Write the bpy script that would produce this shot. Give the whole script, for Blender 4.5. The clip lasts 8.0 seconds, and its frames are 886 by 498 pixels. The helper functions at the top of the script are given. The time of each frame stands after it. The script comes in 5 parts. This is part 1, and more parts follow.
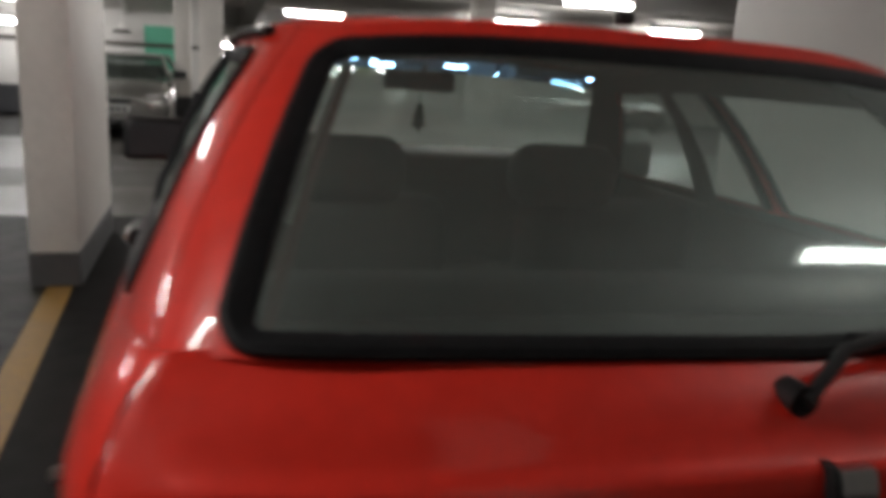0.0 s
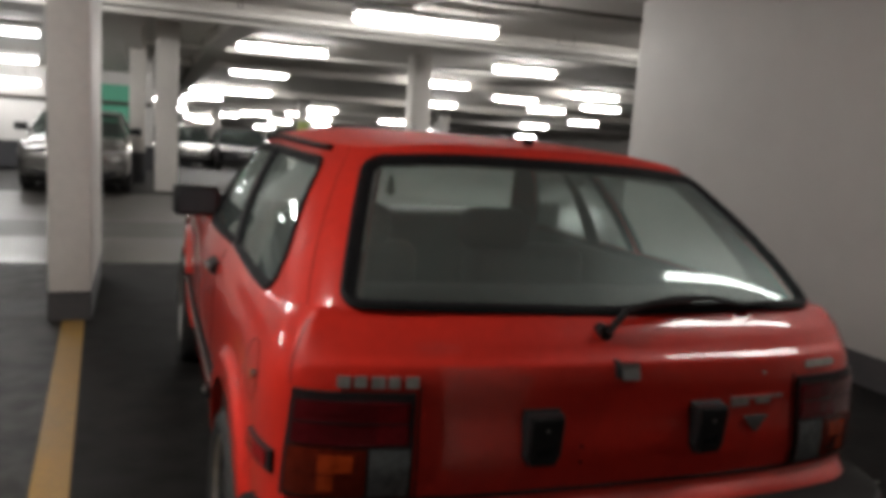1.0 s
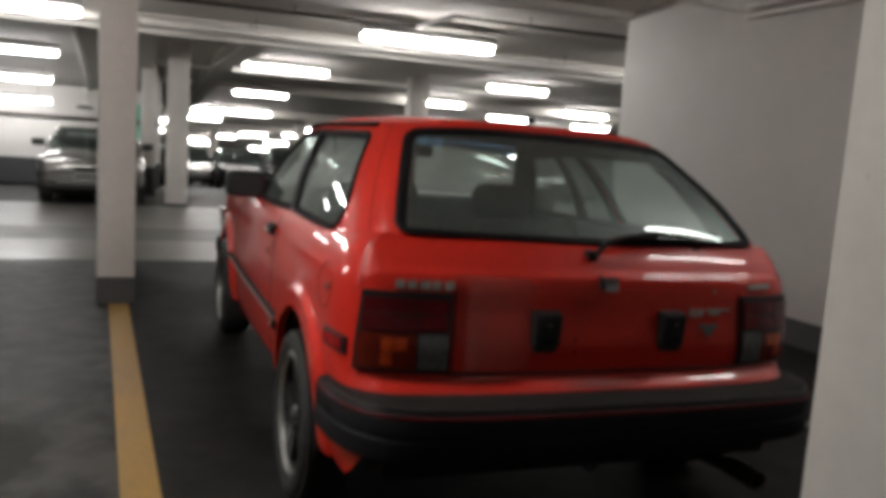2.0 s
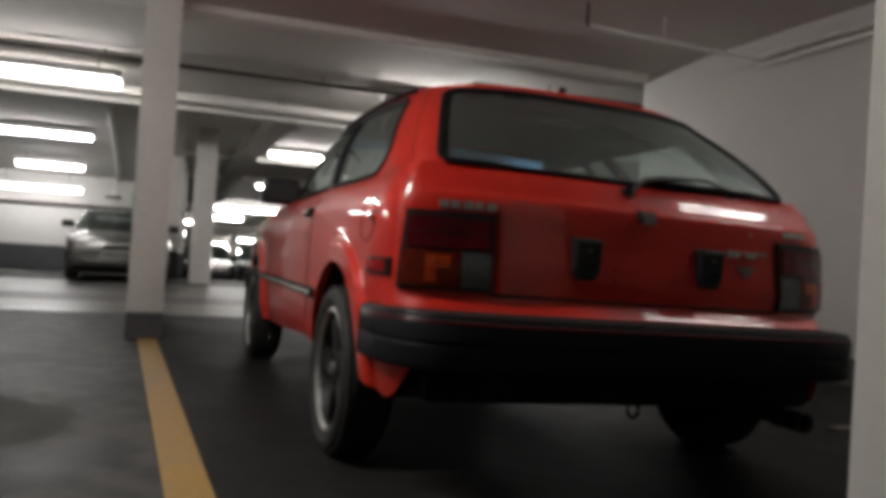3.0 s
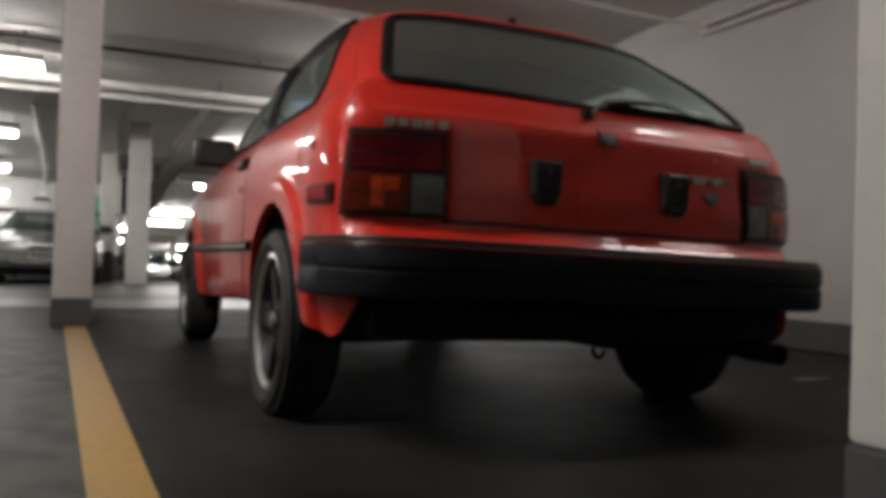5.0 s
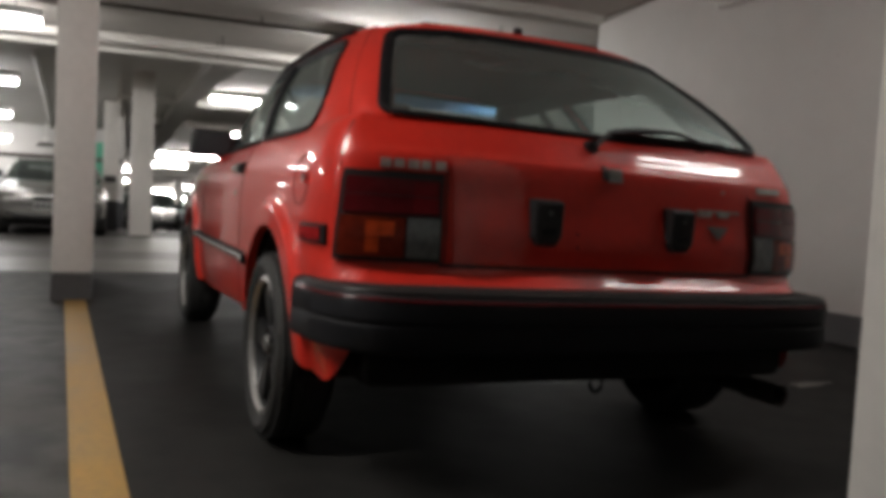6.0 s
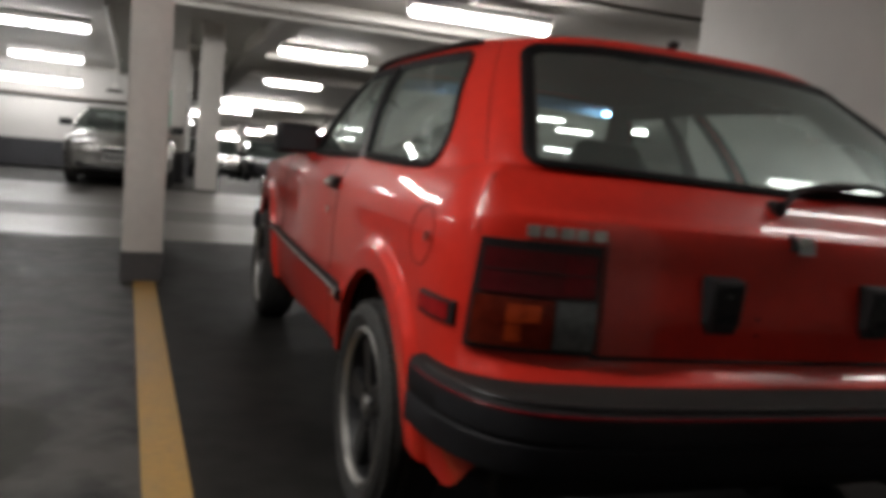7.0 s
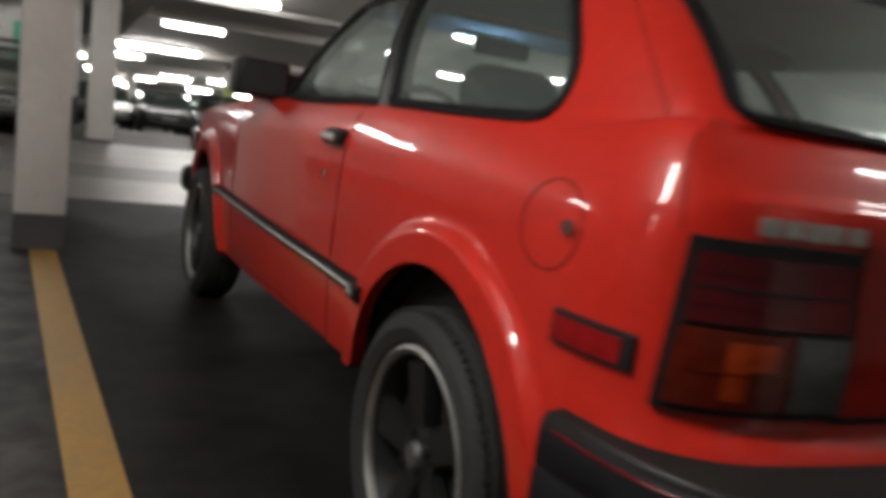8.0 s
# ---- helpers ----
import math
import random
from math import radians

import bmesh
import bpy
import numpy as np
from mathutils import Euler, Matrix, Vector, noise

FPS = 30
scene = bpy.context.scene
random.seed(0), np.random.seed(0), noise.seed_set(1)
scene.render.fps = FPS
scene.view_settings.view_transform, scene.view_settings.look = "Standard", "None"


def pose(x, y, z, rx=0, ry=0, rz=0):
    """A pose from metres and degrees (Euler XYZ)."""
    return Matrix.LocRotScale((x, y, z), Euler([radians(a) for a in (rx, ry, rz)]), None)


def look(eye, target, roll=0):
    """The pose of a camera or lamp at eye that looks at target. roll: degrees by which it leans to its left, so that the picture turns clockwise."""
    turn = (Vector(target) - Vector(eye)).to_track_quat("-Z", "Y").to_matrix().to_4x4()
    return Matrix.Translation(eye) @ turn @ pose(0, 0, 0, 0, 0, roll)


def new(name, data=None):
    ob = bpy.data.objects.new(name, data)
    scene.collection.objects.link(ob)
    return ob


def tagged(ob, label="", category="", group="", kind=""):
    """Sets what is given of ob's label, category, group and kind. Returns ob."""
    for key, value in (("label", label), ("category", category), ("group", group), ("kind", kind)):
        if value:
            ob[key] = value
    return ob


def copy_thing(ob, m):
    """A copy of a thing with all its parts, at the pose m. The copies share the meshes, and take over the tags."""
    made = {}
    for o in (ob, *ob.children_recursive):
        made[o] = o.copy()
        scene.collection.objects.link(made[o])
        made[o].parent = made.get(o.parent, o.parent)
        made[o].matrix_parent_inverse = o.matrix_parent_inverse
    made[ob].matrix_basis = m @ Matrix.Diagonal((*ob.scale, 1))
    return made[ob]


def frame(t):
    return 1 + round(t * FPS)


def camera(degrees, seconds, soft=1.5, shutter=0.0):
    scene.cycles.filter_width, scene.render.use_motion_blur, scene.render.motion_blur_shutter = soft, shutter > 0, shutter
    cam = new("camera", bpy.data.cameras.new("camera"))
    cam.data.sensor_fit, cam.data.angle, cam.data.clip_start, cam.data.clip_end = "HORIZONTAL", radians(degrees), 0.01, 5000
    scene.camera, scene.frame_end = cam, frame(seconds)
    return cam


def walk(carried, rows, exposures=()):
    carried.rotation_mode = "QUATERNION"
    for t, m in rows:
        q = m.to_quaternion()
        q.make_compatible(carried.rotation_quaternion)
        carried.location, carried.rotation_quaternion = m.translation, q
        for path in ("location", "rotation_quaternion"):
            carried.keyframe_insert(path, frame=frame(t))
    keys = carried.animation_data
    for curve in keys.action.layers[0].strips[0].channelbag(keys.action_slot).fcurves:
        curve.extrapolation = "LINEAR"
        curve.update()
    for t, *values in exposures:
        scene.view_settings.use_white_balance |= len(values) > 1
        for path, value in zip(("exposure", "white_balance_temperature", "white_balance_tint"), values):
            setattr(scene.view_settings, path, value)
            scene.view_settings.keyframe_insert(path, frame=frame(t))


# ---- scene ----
cam = camera(58.0, 8.0, soft=5.2, shutter=0.7)
PATH = [
    (0, (-0.616, -0.540, 1.186), (-0.064, 1.333, 0.732), 3.30),
    (0.2, (-0.692, -0.696, 1.218), (-0.133, 1.177, 0.794), 2.98),
    (0.5, (-0.784, -0.942, 1.278), (-0.164, 0.906, 0.830), 3.40),
    (0.8, (-0.917, -1.211, 1.281), (-0.193, 0.617, 0.916), 3.90),
    (1, (-1.000, -1.371, 1.306), (-0.289, 0.471, 0.989), 4.00),
    (1.2, (-1.078, -1.522, 1.314), (-0.350, 0.316, 1.012), 3.90),
    (2.3, (-1.332, -1.924, 0.997), (-0.605, -0.071, 0.802), 3.65),
    (2.5, (-1.348, -1.908, 0.855), (-0.629, -0.044, 0.765), 3.56),
    (3, (-1.361, -1.958, 0.649), (-0.678, -0.078, 0.668), 3.55),
    (3.5, (-1.343, -1.929, 0.540), (-0.648, -0.056, 0.630), 3.80),
    (4, (-1.290, -1.799, 0.488), (-0.486, 0.028, 0.602), 3.43),
    (4.5, (-1.287, -1.793, 0.458), (-0.460, 0.026, 0.534), 2.41),
    (5, (-1.292, -1.773, 0.446), (-0.483, 0.056, 0.483), 1.87),
    (5.2, (-1.294, -1.770, 0.449), (-0.491, 0.061, 0.488), 1.80),
    (6.3, (-1.245, -1.662, 0.802), (-0.453, 0.168, 0.643), 3.50),
    (6.5, (-1.244, -1.561, 0.842), (-0.465, 0.274, 0.683), 4.81),
    (7, (-1.312, -1.302, 0.934), (-0.633, 0.562, 0.685), 5.44),
    (7.3, (-1.337, -1.130, 0.935), (-0.669, 0.734, 0.650), 5.31),
    (7.5, (-1.330, -0.978, 0.926), (-0.658, 0.877, 0.596), 4.70),
    (7.8, (-1.387, -0.762, 0.901), (-0.544, 1.024, 0.581), 6.81),
    (8, (-1.424, -0.596, 0.871), (-0.502, 1.150, 0.551), 7.65),
]
EXPOSURES = [(0, 0.0), (0.8, 0.15), (1.2, 0.13), (2.5, 0.0), (3.0, -0.10), (3.6, -0.14), (4.0, -0.02), (4.5, 0.17), (5.2, 0.26), (6.5, 0.08), (7.0, 0.04), (8, 0.06)]
walk(cam, [(t, look(eye, target, roll)) for t, eye, target, roll in PATH], EXPOSURES)

# ---- light ----
world = bpy.data.worlds.new("world")
scene.world = world
world.use_nodes = True
world.node_tree.nodes["Background"].inputs[0].default_value = (0.5, 0.48, 0.45, 1)
world.node_tree.nodes["Background"].inputs[1].default_value = 0.02
TUBE_POWER = 79.0


# ---- materials ----
def material(name, color, rough=0.6, metal=0.0, vary=0.12, scale=6.0, fine=60.0, bump=0.0, bump_scale=80.0, coat=0.0,
             spec=0.5, tint=None, stain=0.0, contrast=1.0, fine_w=1.0, swirl=0.0,
             specks=0.0):
    """A principled surface with large soft variation, fine grain and a little relief."""
    m = bpy.data.materials.new(name)
    m.use_nodes = True
    n, l = m.node_tree.nodes, m.node_tree.links
    b = n["Principled BSDF"]
    b.inputs["Roughness"].default_value = rough
    b.inputs["Metallic"].default_value = metal
    b.inputs["Specular IOR Level"].default_value = spec
    b.inputs["Coat Weight"].default_value = coat
    b.inputs["Coat Roughness"].default_value = 0.04
    co = n.new("ShaderNodeTexCoord")
    big, small = n.new("ShaderNodeTexNoise"), n.new("ShaderNodeTexNoise")
    big.inputs["Scale"].default_value, big.inputs["Detail"].default_value = scale, 5
    small.inputs["Scale"].default_value, small.inputs["Detail"].default_value = fine, 4
    l.new(co.outputs["Object"], big.inputs["Vector"])
    l.new(co.outputs["Object"], small.inputs["Vector"])
    add = n.new("ShaderNodeMath")
    add.operation = "MULTIPLY_ADD"
    add.inputs[1].default_value = fine_w
    big.inputs["Distortion"].default_value = swirl
    l.new(small.outputs["Fac"], add.inputs[0])
    l.new(big.outputs["Fac"], add.inputs[2])
    ramp = n.new("ShaderNodeMapRange")
    ramp.inputs["From Min"].default_value, ramp.inputs["From Max"].default_value = 0.5 + 0.5 * fine_w - 0.4 / contrast, 0.5 + 0.5 * fine_w + 0.4 / contrast
    l.new(add.outputs[0], ramp.inputs["Value"])
    mix = n.new("ShaderNodeMix")
    mix.data_type = "RGBA"
    dark = tint or color
    mix.inputs["A"].default_value = (*[c * (1 - vary) for c in dark], 1)
    mix.inputs["B"].default_value = (*[min(1, c * (1 + vary)) for c in color], 1)
    l.new(ramp.outputs["Result"], mix.inputs["Factor"])
    if specks:
        dots, pick, spot = n.new("ShaderNodeTexNoise"), n.new("ShaderNodeMapRange"), n.new("ShaderNodeMix")
        dots.inputs["Scale"].default_value, dots.inputs["Detail"].default_value = 30, 3
        pick.inputs["From Min"].default_value, pick.inputs["From Max"].default_value = 0.70, 0.74
        pick.inputs["To Max"].default_value = specks
        spot.data_type = "RGBA"
        spot.inputs["B"].default_value = (0.10, 0.09, 0.08, 1)
        l.new(co.outputs["Object"], dots.inputs["Vector"])
        l.new(dots.outputs["Fac"], pick.inputs["Value"])
        l.new(pick.outputs["Result"], spot.inputs["Factor"])
        l.new(mix.outputs["Result"], spot.inputs["A"])
        l.new(spot.outputs["Result"], b.inputs["Base Color"])
    else:
        l.new(mix.outputs["Result"], b.inputs["Base Color"])
    rr = n.new("ShaderNodeMapRange")
    rr.inputs["To Min"].default_value = max(0.02, rough * (1 - 0.25 - stain))
    rr.inputs["To Max"].default_value = min(1, rough * 1.2)
    l.new(big.outputs["Fac"], rr.inputs["Value"])
    l.new(rr.outputs["Result"], b.inputs["Roughness"])
    if bump:
        tex = n.new("ShaderNodeTexNoise")
        tex.inputs["Scale"].default_value, tex.inputs["Detail"].default_value = bump_scale, 6
        l.new(co.outputs["Object"], tex.inputs["Vector"])
        bm_node = n.new("ShaderNodeBump")
        bm_node.inputs["Strength"].default_value, bm_node.inputs["Distance"].default_value = bump, 0.01
        l.new(tex.outputs["Fac"], bm_node.inputs["Height"])
        l.new(bm_node.outputs["Normal"], b.inputs["Normal"])
    return m


def glowing(name, color, strength):
    m = bpy.data.materials.new(name)
    m.use_nodes = True
    b = m.node_tree.nodes["Principled BSDF"]
    b.inputs["Base Color"].default_value = (*color, 1)
    b.inputs["Emission Color"].default_value = (*color, 1)
    b.inputs["Emission Strength"].default_value = strength
    return m


def glass(name, tint, ior=1.5, dust=0.06, lit_through=0.5, haze=0.0):
    """A thin pane: clear straight through with a tint, mirror gloss by Fresnel, and a veil of dust."""
    m = bpy.data.materials.new(name)
    m.use_nodes = True
    n, l = m.node_tree.nodes, m.node_tree.links
    n.remove(n["Principled BSDF"])
    clear, gloss, veil = n.new("ShaderNodeBsdfTransparent"), n.new("ShaderNodeBsdfGlossy"), n.new("ShaderNodeBsdfDiffuse")
    clear.inputs["Color"].default_value = (*tint, 1)
    gloss.inputs["Roughness"].default_value = 0.03
    gloss.inputs["Color"].default_value = (0.82, 0.94, 0.91, 1)
    film_gloss, sheen = n.new("ShaderNodeBsdfGlossy"), n.new("ShaderNodeMixShader")
    film_gloss.inputs["Roughness"].default_value = 0.44
    film_gloss.inputs["Color"].default_value = (0.82, 0.94, 0.91, 1)
    sheen.inputs[0].default_value = haze
    l.new(gloss.outputs[0], sheen.inputs[1])
    l.new(film_gloss.outputs[0], sheen.inputs[2])
    veil.inputs["Color"].default_value = (0.42, 0.50, 0.47, 1)
    face, fifth, fres = n.new("ShaderNodeLayerWeight"), n.new("ShaderNodeMath"), n.new("ShaderNodeMapRange")
    face.inputs["Blend"].default_value = 0.5
    fifth.operation, fifth.inputs[1].default_value = "POWER", 4.5
    l.new(face.outputs["Facing"], fifth.inputs[0])
    l.new(fifth.outputs[0], fres.inputs["Value"])
    low = ((ior - 1) / (ior + 1)) ** 2 * 2
    fres.inputs["To Min"].default_value, fres.inputs["To Max"].default_value = low, 1.0
    noise_tex = n.new("ShaderNodeTexNoise")
    noise_tex.inputs["Scale"].default_value, noise_tex.inputs["Detail"].default_value = 5, 6
    span = n.new("ShaderNodeMapRange")
    span.inputs["To Min"].default_value, span.inputs["To Max"].default_value = dust * 0.72, dust * 1.28
    l.new(noise_tex.outputs["Fac"], span.inputs["Value"])
    back = n.new("ShaderNodeBsdfTranslucent")
    back.inputs["Color"].default_value = (0.70, 0.80, 0.76, 1)
    both = n.new("ShaderNodeMixShader")
    both.inputs[0].default_value = lit_through
    l.new(veil.outputs[0], both.inputs[1])
    l.new(back.outputs[0], both.inputs[2])
    dusty, mix = n.new("ShaderNodeMixShader"), n.new("ShaderNodeMixShader")
    l.new(span.outputs["Result"], dusty.inputs[0])
    l.new(clear.outputs[0], dusty.inputs[1])
    l.new(both.outputs[0], dusty.inputs[2])
    l.new(fres.outputs[0], mix.inputs[0])
    l.new(dusty.outputs[0], mix.inputs[1])
    l.new(sheen.outputs[0], mix.inputs[2])
    l.new(mix.outputs[0], n["Material Output"].inputs["Surface"])
    return m


RED = material("red_paint", (0.66, 0.026, 0.014), 0.40, vary=0.10, scale=3, fine=40, coat=0.85, spec=0.25, bump=0.004, bump_scale=14)
# Roof red kept rough and uncoated so that lamps leave no glare on it.
MATT_RED = material("matt_red_paint", (0.62, 0.045, 0.028), 0.62, vary=0.15, scale=4, fine=30, coat=0.0, spec=0.25, bump=0.02, bump_scale=30)
BLACK_RUBBER = material("black_rubber", (0.009, 0.009, 0.010), 0.62, spec=0.14, vary=0.3, scale=12, bump=0.1, bump_scale=200)
BLACK_PLASTIC = material("black_plastic", (0.016, 0.016, 0.017), 0.42, spec=0.35, vary=0.25, scale=10, bump=0.08, bump_scale=300)
BUMPER_TOP = material("dusty_bumper_top", (0.019, 0.017, 0.016), 0.85, spec=0.2, vary=0.25, scale=9, fine=90, bump=0.1, bump_scale=200)
BUMPER_PLASTIC = material("bumper_plastic", (0.011, 0.011, 0.013), 0.62, spec=0.2, vary=0.3, scale=8, bump=0.12, bump_scale=250)
TYRE = material("tyre_rubber", (0.025, 0.024, 0.023), 0.75, vary=0.3, scale=15, bump=0.25, bump_scale=150)
DARK_METAL = material("dark_wheel_paint", (0.016, 0.016, 0.017), 0.45, 0.2, vary=0.25, scale=20)
CAP_METAL = material("dull_cap_metal", (0.16, 0.155, 0.15), 0.5, 0.6, vary=0.3, scale=40)
ALLOY = material("bare_alloy", (0.46, 0.45, 0.43), 0.42, 0.9, vary=0.2, scale=25)
CHROME = material("chrome", (0.75, 0.75, 0.75), 0.15, 1.0, vary=0.08, scale=30)
BADGE = material("badge_metal", (0.48, 0.46, 0.43), 0.38, 0.7, vary=0.25, scale=60)
UNDER = material("underbody", (0.006, 0.0055, 0.005), 0.9, vary=0.4, scale=10)
RUST_RED = material("reddish_strut_paint", (0.10, 0.018, 0.012), 0.5, vary=0.2, scale=20)
RUSTY = material("exhaust_steel", (0.02, 0.017, 0.015), 0.7, 0.3, vary=0.4, scale=40)
CABIN = material("cabin_cloth", (0.022, 0.021, 0.020), 0.95, vary=0.3, scale=20, bump=0.2, bump_scale=300)
CABIN_TRIM = material("cabin_plastic", (0.022, 0.021, 0.020), 0.6, vary=0.2, scale=10)
HEADLINER = material("headliner", (0.06, 0.058, 0.055), 0.9, vary=0.1, scale=10)
LENS_RED = material("red_lens", (0.105, 0.006, 0.009), 0.22, vary=0.2, scale=12, coat=0.35, spec=0.32)
LENS_BRIGHT = material("bright_red_lens", (0.32, 0.008, 0.010), 0.22, vary=0.35, scale=40, coat=0.35, spec=0.32)
LENS_AMBER = material("amber_lens", (0.13, 0.013, 0.005), 0.22, vary=0.4, scale=22, coat=0.35, spec=0.32)
LENS_ORANGE = material("orange_reflector", (0.42, 0.050, 0.009), 0.2, vary=0.4, scale=35, coat=0.35, spec=0.32)
LENS_REFLECT = material("red_reflector", (0.15, 0.006, 0.010), 0.24, vary=0.35, scale=40, spec=0.32)
SOFT_SEAM = material("shallow_panel_gap", (0.15, 0.010, 0.008), 0.6, vary=0.2, scale=20, spec=0.2)
SEAM = material("panel_gap", (0.07, 0.006, 0.005), 0.7, vary=0.2, scale=20, spec=0.2)
LENS_CLEAR = material("clear_lens", (0.13, 0.135, 0.135), 0.2, vary=0.35, scale=30, coat=0.35, spec=0.32)
PANE = glass("car_glass", (0.76, 0.83, 0.81), 1.48, 0.28)
# Heavy translucent veil added so the windscreen reads bright from behind.
MILKY_PANE = glass("milky_windscreen", (0.92, 0.98, 0.95), 1.45, 0.68, 0.9)
REAR_PANE = glass("rear_glass", (0.70, 0.78, 0.75), 1.72, 0.17, haze=0.52)
BLUE_BAND = glass("blue_sunband", (0.24, 0.52, 0.92), 1.5, 0.03)
FRESHENER = material("freshener_card", (0.06, 0.09, 0.07), 0.8)

CONCRETE = material("floor_concrete", (0.0395, 0.0380, 0.0352), 0.66, vary=0.7, scale=1.7, fine=6.5, contrast=2.8, fine_w=0.75, swirl=0.5, bump=0.10, bump_scale=45, stain=0.25, spec=0.07)
DARK_BAY = material("dark_bay_coating", (0.0170, 0.0161, 0.0152), 0.75, vary=0.42, scale=1.5, fine=7, contrast=2.2, fine_w=0.6, swirl=0.6, bump=0.10, bump_scale=60, stain=0.2, spec=0.07)
WALL_WHITE = material("white_wall_paint", (0.61, 0.59, 0.56), 0.6, vary=0.10, scale=0.7, fine=5, fine_w=0.35, specks=0.25, bump=0.05, bump_scale=30)
PILLAR_WHITE = material("white_pillar_paint", (0.76, 0.725, 0.68), 0.55, specks=0.6, vary=0.07, scale=3, fine=20, bump=0.08, bump_scale=25)
DADO = material("dark_dado_paint", (0.040, 0.040, 0.044), 0.5, vary=0.2, scale=5, bump=0.06, bump_scale=40)
SKIRT = material("dark_grey_skirting_paint", (0.085, 0.082, 0.085), 0.55, vary=0.2, scale=5, bump=0.08, bump_scale=40)
CEILING = material("ceiling_paint", (0.66, 0.63, 0.59), 0.8, vary=0.08, scale=0.8, fine=9, bump=0.06, bump_scale=18)
RIB_WHITE = material("white_rib_paint", (0.80, 0.78, 0.74), 0.6, vary=0.08, scale=3, fine=20)
PIPE_WHITE = material("white_pipe_paint", (0.80, 0.78, 0.74), 0.5, vary=0.1, scale=8)
PIPE_DARK = material("dark_pipe", (0.09, 0.075, 0.065), 0.5, 0.3, vary=0.3, scale=12)
TRAY = material("lamp_tray_enamel", (0.75, 0.74, 0.72), 0.4, vary=0.05, scale=10)
DAMP = material("damp_concrete", (0.033, 0.0335, 0.029), 0.8, spec=0.25, vary=0.2, scale=3, fine=20, bump=0.06, bump_scale=40)
YELLOW = material("yellow_line_paint", (0.33, 0.18, 0.030), 0.6, vary=0.22, scale=4, fine=50, tint=(0.30, 0.19, 0.06), bump=0.1, bump_scale=60)
# Lamp sheen on the lane put into a paler concrete; also colours the scuff.
SHEEN_AND_SCUFF = material("lane_sheen_and_scuff", (0.076, 0.070, 0.062), 0.45, contrast=2.8, fine_w=0.5, swirl=0.9, vary=0.42, scale=1.6, fine=18, bump=0.08, bump_scale=40, stain=0.3)
LANE_DARK = material("dark_lane_concrete", (0.046, 0.042, 0.038), 0.5, vary=0.3, scale=1.6, fine=18, bump=0.08, bump_scale=40)
# The mirror's dark reflection is put into a matt grey colour.
MIRROR_DARK = material("dark_reflection_mirror", (0.04, 0.041, 0.044), 0.5, 0.0, spec=0.12, vary=0.1, scale=12)
BAND_GREEN = material("yellow_green_band", (0.42, 0.50, 0.14), 0.5, vary=0.12, scale=4)
GREEN = material("green_wall_paint", (0.10, 0.42, 0.27), 0.5, vary=0.15, scale=3)
TUBE = glowing("fluorescent_tube", (1.0, 0.968, 0.938), TUBE_POWER)
# Weaker and stronger tube copies, strength set per lamp to balance the room.
HALF_TUBE = glowing("half_fluorescent_tube", (1.0, 0.968, 0.938), TUBE_POWER * 0.46)
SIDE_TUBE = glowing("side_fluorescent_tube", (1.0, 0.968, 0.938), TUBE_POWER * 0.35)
STRONG_TUBE = glowing("bright_fluorescent_tube", (1.0, 0.97, 0.93), TUBE_POWER * 1.15)
DIM_TUBE = glowing("dim_fluorescent_tube", (0.98, 0.97, 0.97), TUBE_POWER * 0.36)
SILVER = material("silver_car_paint", (0.37, 0.365, 0.35), 0.24, 0.85, vary=0.06, scale=3, coat=0.8)
DARK_CAR = material("dark_car_paint", (0.03, 0.03, 0.034), 0.3, 0.3, vary=0.15, scale=3, coat=0.8)
WHITE_CAR = material("white_car_paint", (0.55, 0.55, 0.54), 0.35, vary=0.05, scale=3, coat=0.8)
PARKED_GLASS = glass("parked_car_glass", (0.22, 0.25, 0.24), 1.5, 0.05)
GREY_BAR = material("plain_bar", (0.28, 0.28, 0.27), 0.5)


# ---- mesh helpers ----
def mesh_from(bm, name, mat, smooth=True):
    me = bpy.data.meshes.new(name)
    bmesh.ops.recalc_face_normals(bm, faces=bm.faces)
    bm.to_mesh(me)
    bm.free()
    if smooth:
        me.shade_smooth()
        me.set_sharp_from_angle(angle=radians(38))
    me.materials.append(mat)
    return me


def part(name, bm, mat, parent=None, label="", smooth=True):
    """Links a bmesh as one mesh object under a thing or a part."""
    ob = new(name, mesh_from(bm, name, mat, smooth))
    if parent is not None:
        ob.parent = parent
    if label:
        ob["label"] = label
    return ob


def thing(name, m, label, category, group="", kind=""):
    ob = new(name)
    ob.matrix_world = m
    return tagged(ob, label, category, group, kind)


def box(x0, y0, z0, x1, y1, z1, bevel=0.0, seg=2):
    bm = bmesh.new()
    add_box(bm, x0, y0, z0, x1, y1, z1, bevel, seg)
    return bm


def add_box(bm, x0, y0, z0, x1, y1, z1, bevel=0.0, seg=2):
    r = bmesh.ops.create_cube(bm, size=1.0, matrix=Matrix.LocRotScale(((x0 + x1) / 2, (y0 + y1) / 2, (z0 + z1) / 2), None, (abs(x1 - x0), abs(y1 - y0), abs(z1 - z0))))
    if bevel:
        es = list({e for v in r["verts"] for e in v.link_edges})
        bmesh.ops.bevel(bm, geom=es, offset=bevel, segments=seg, affect="EDGES", profile=0.5)


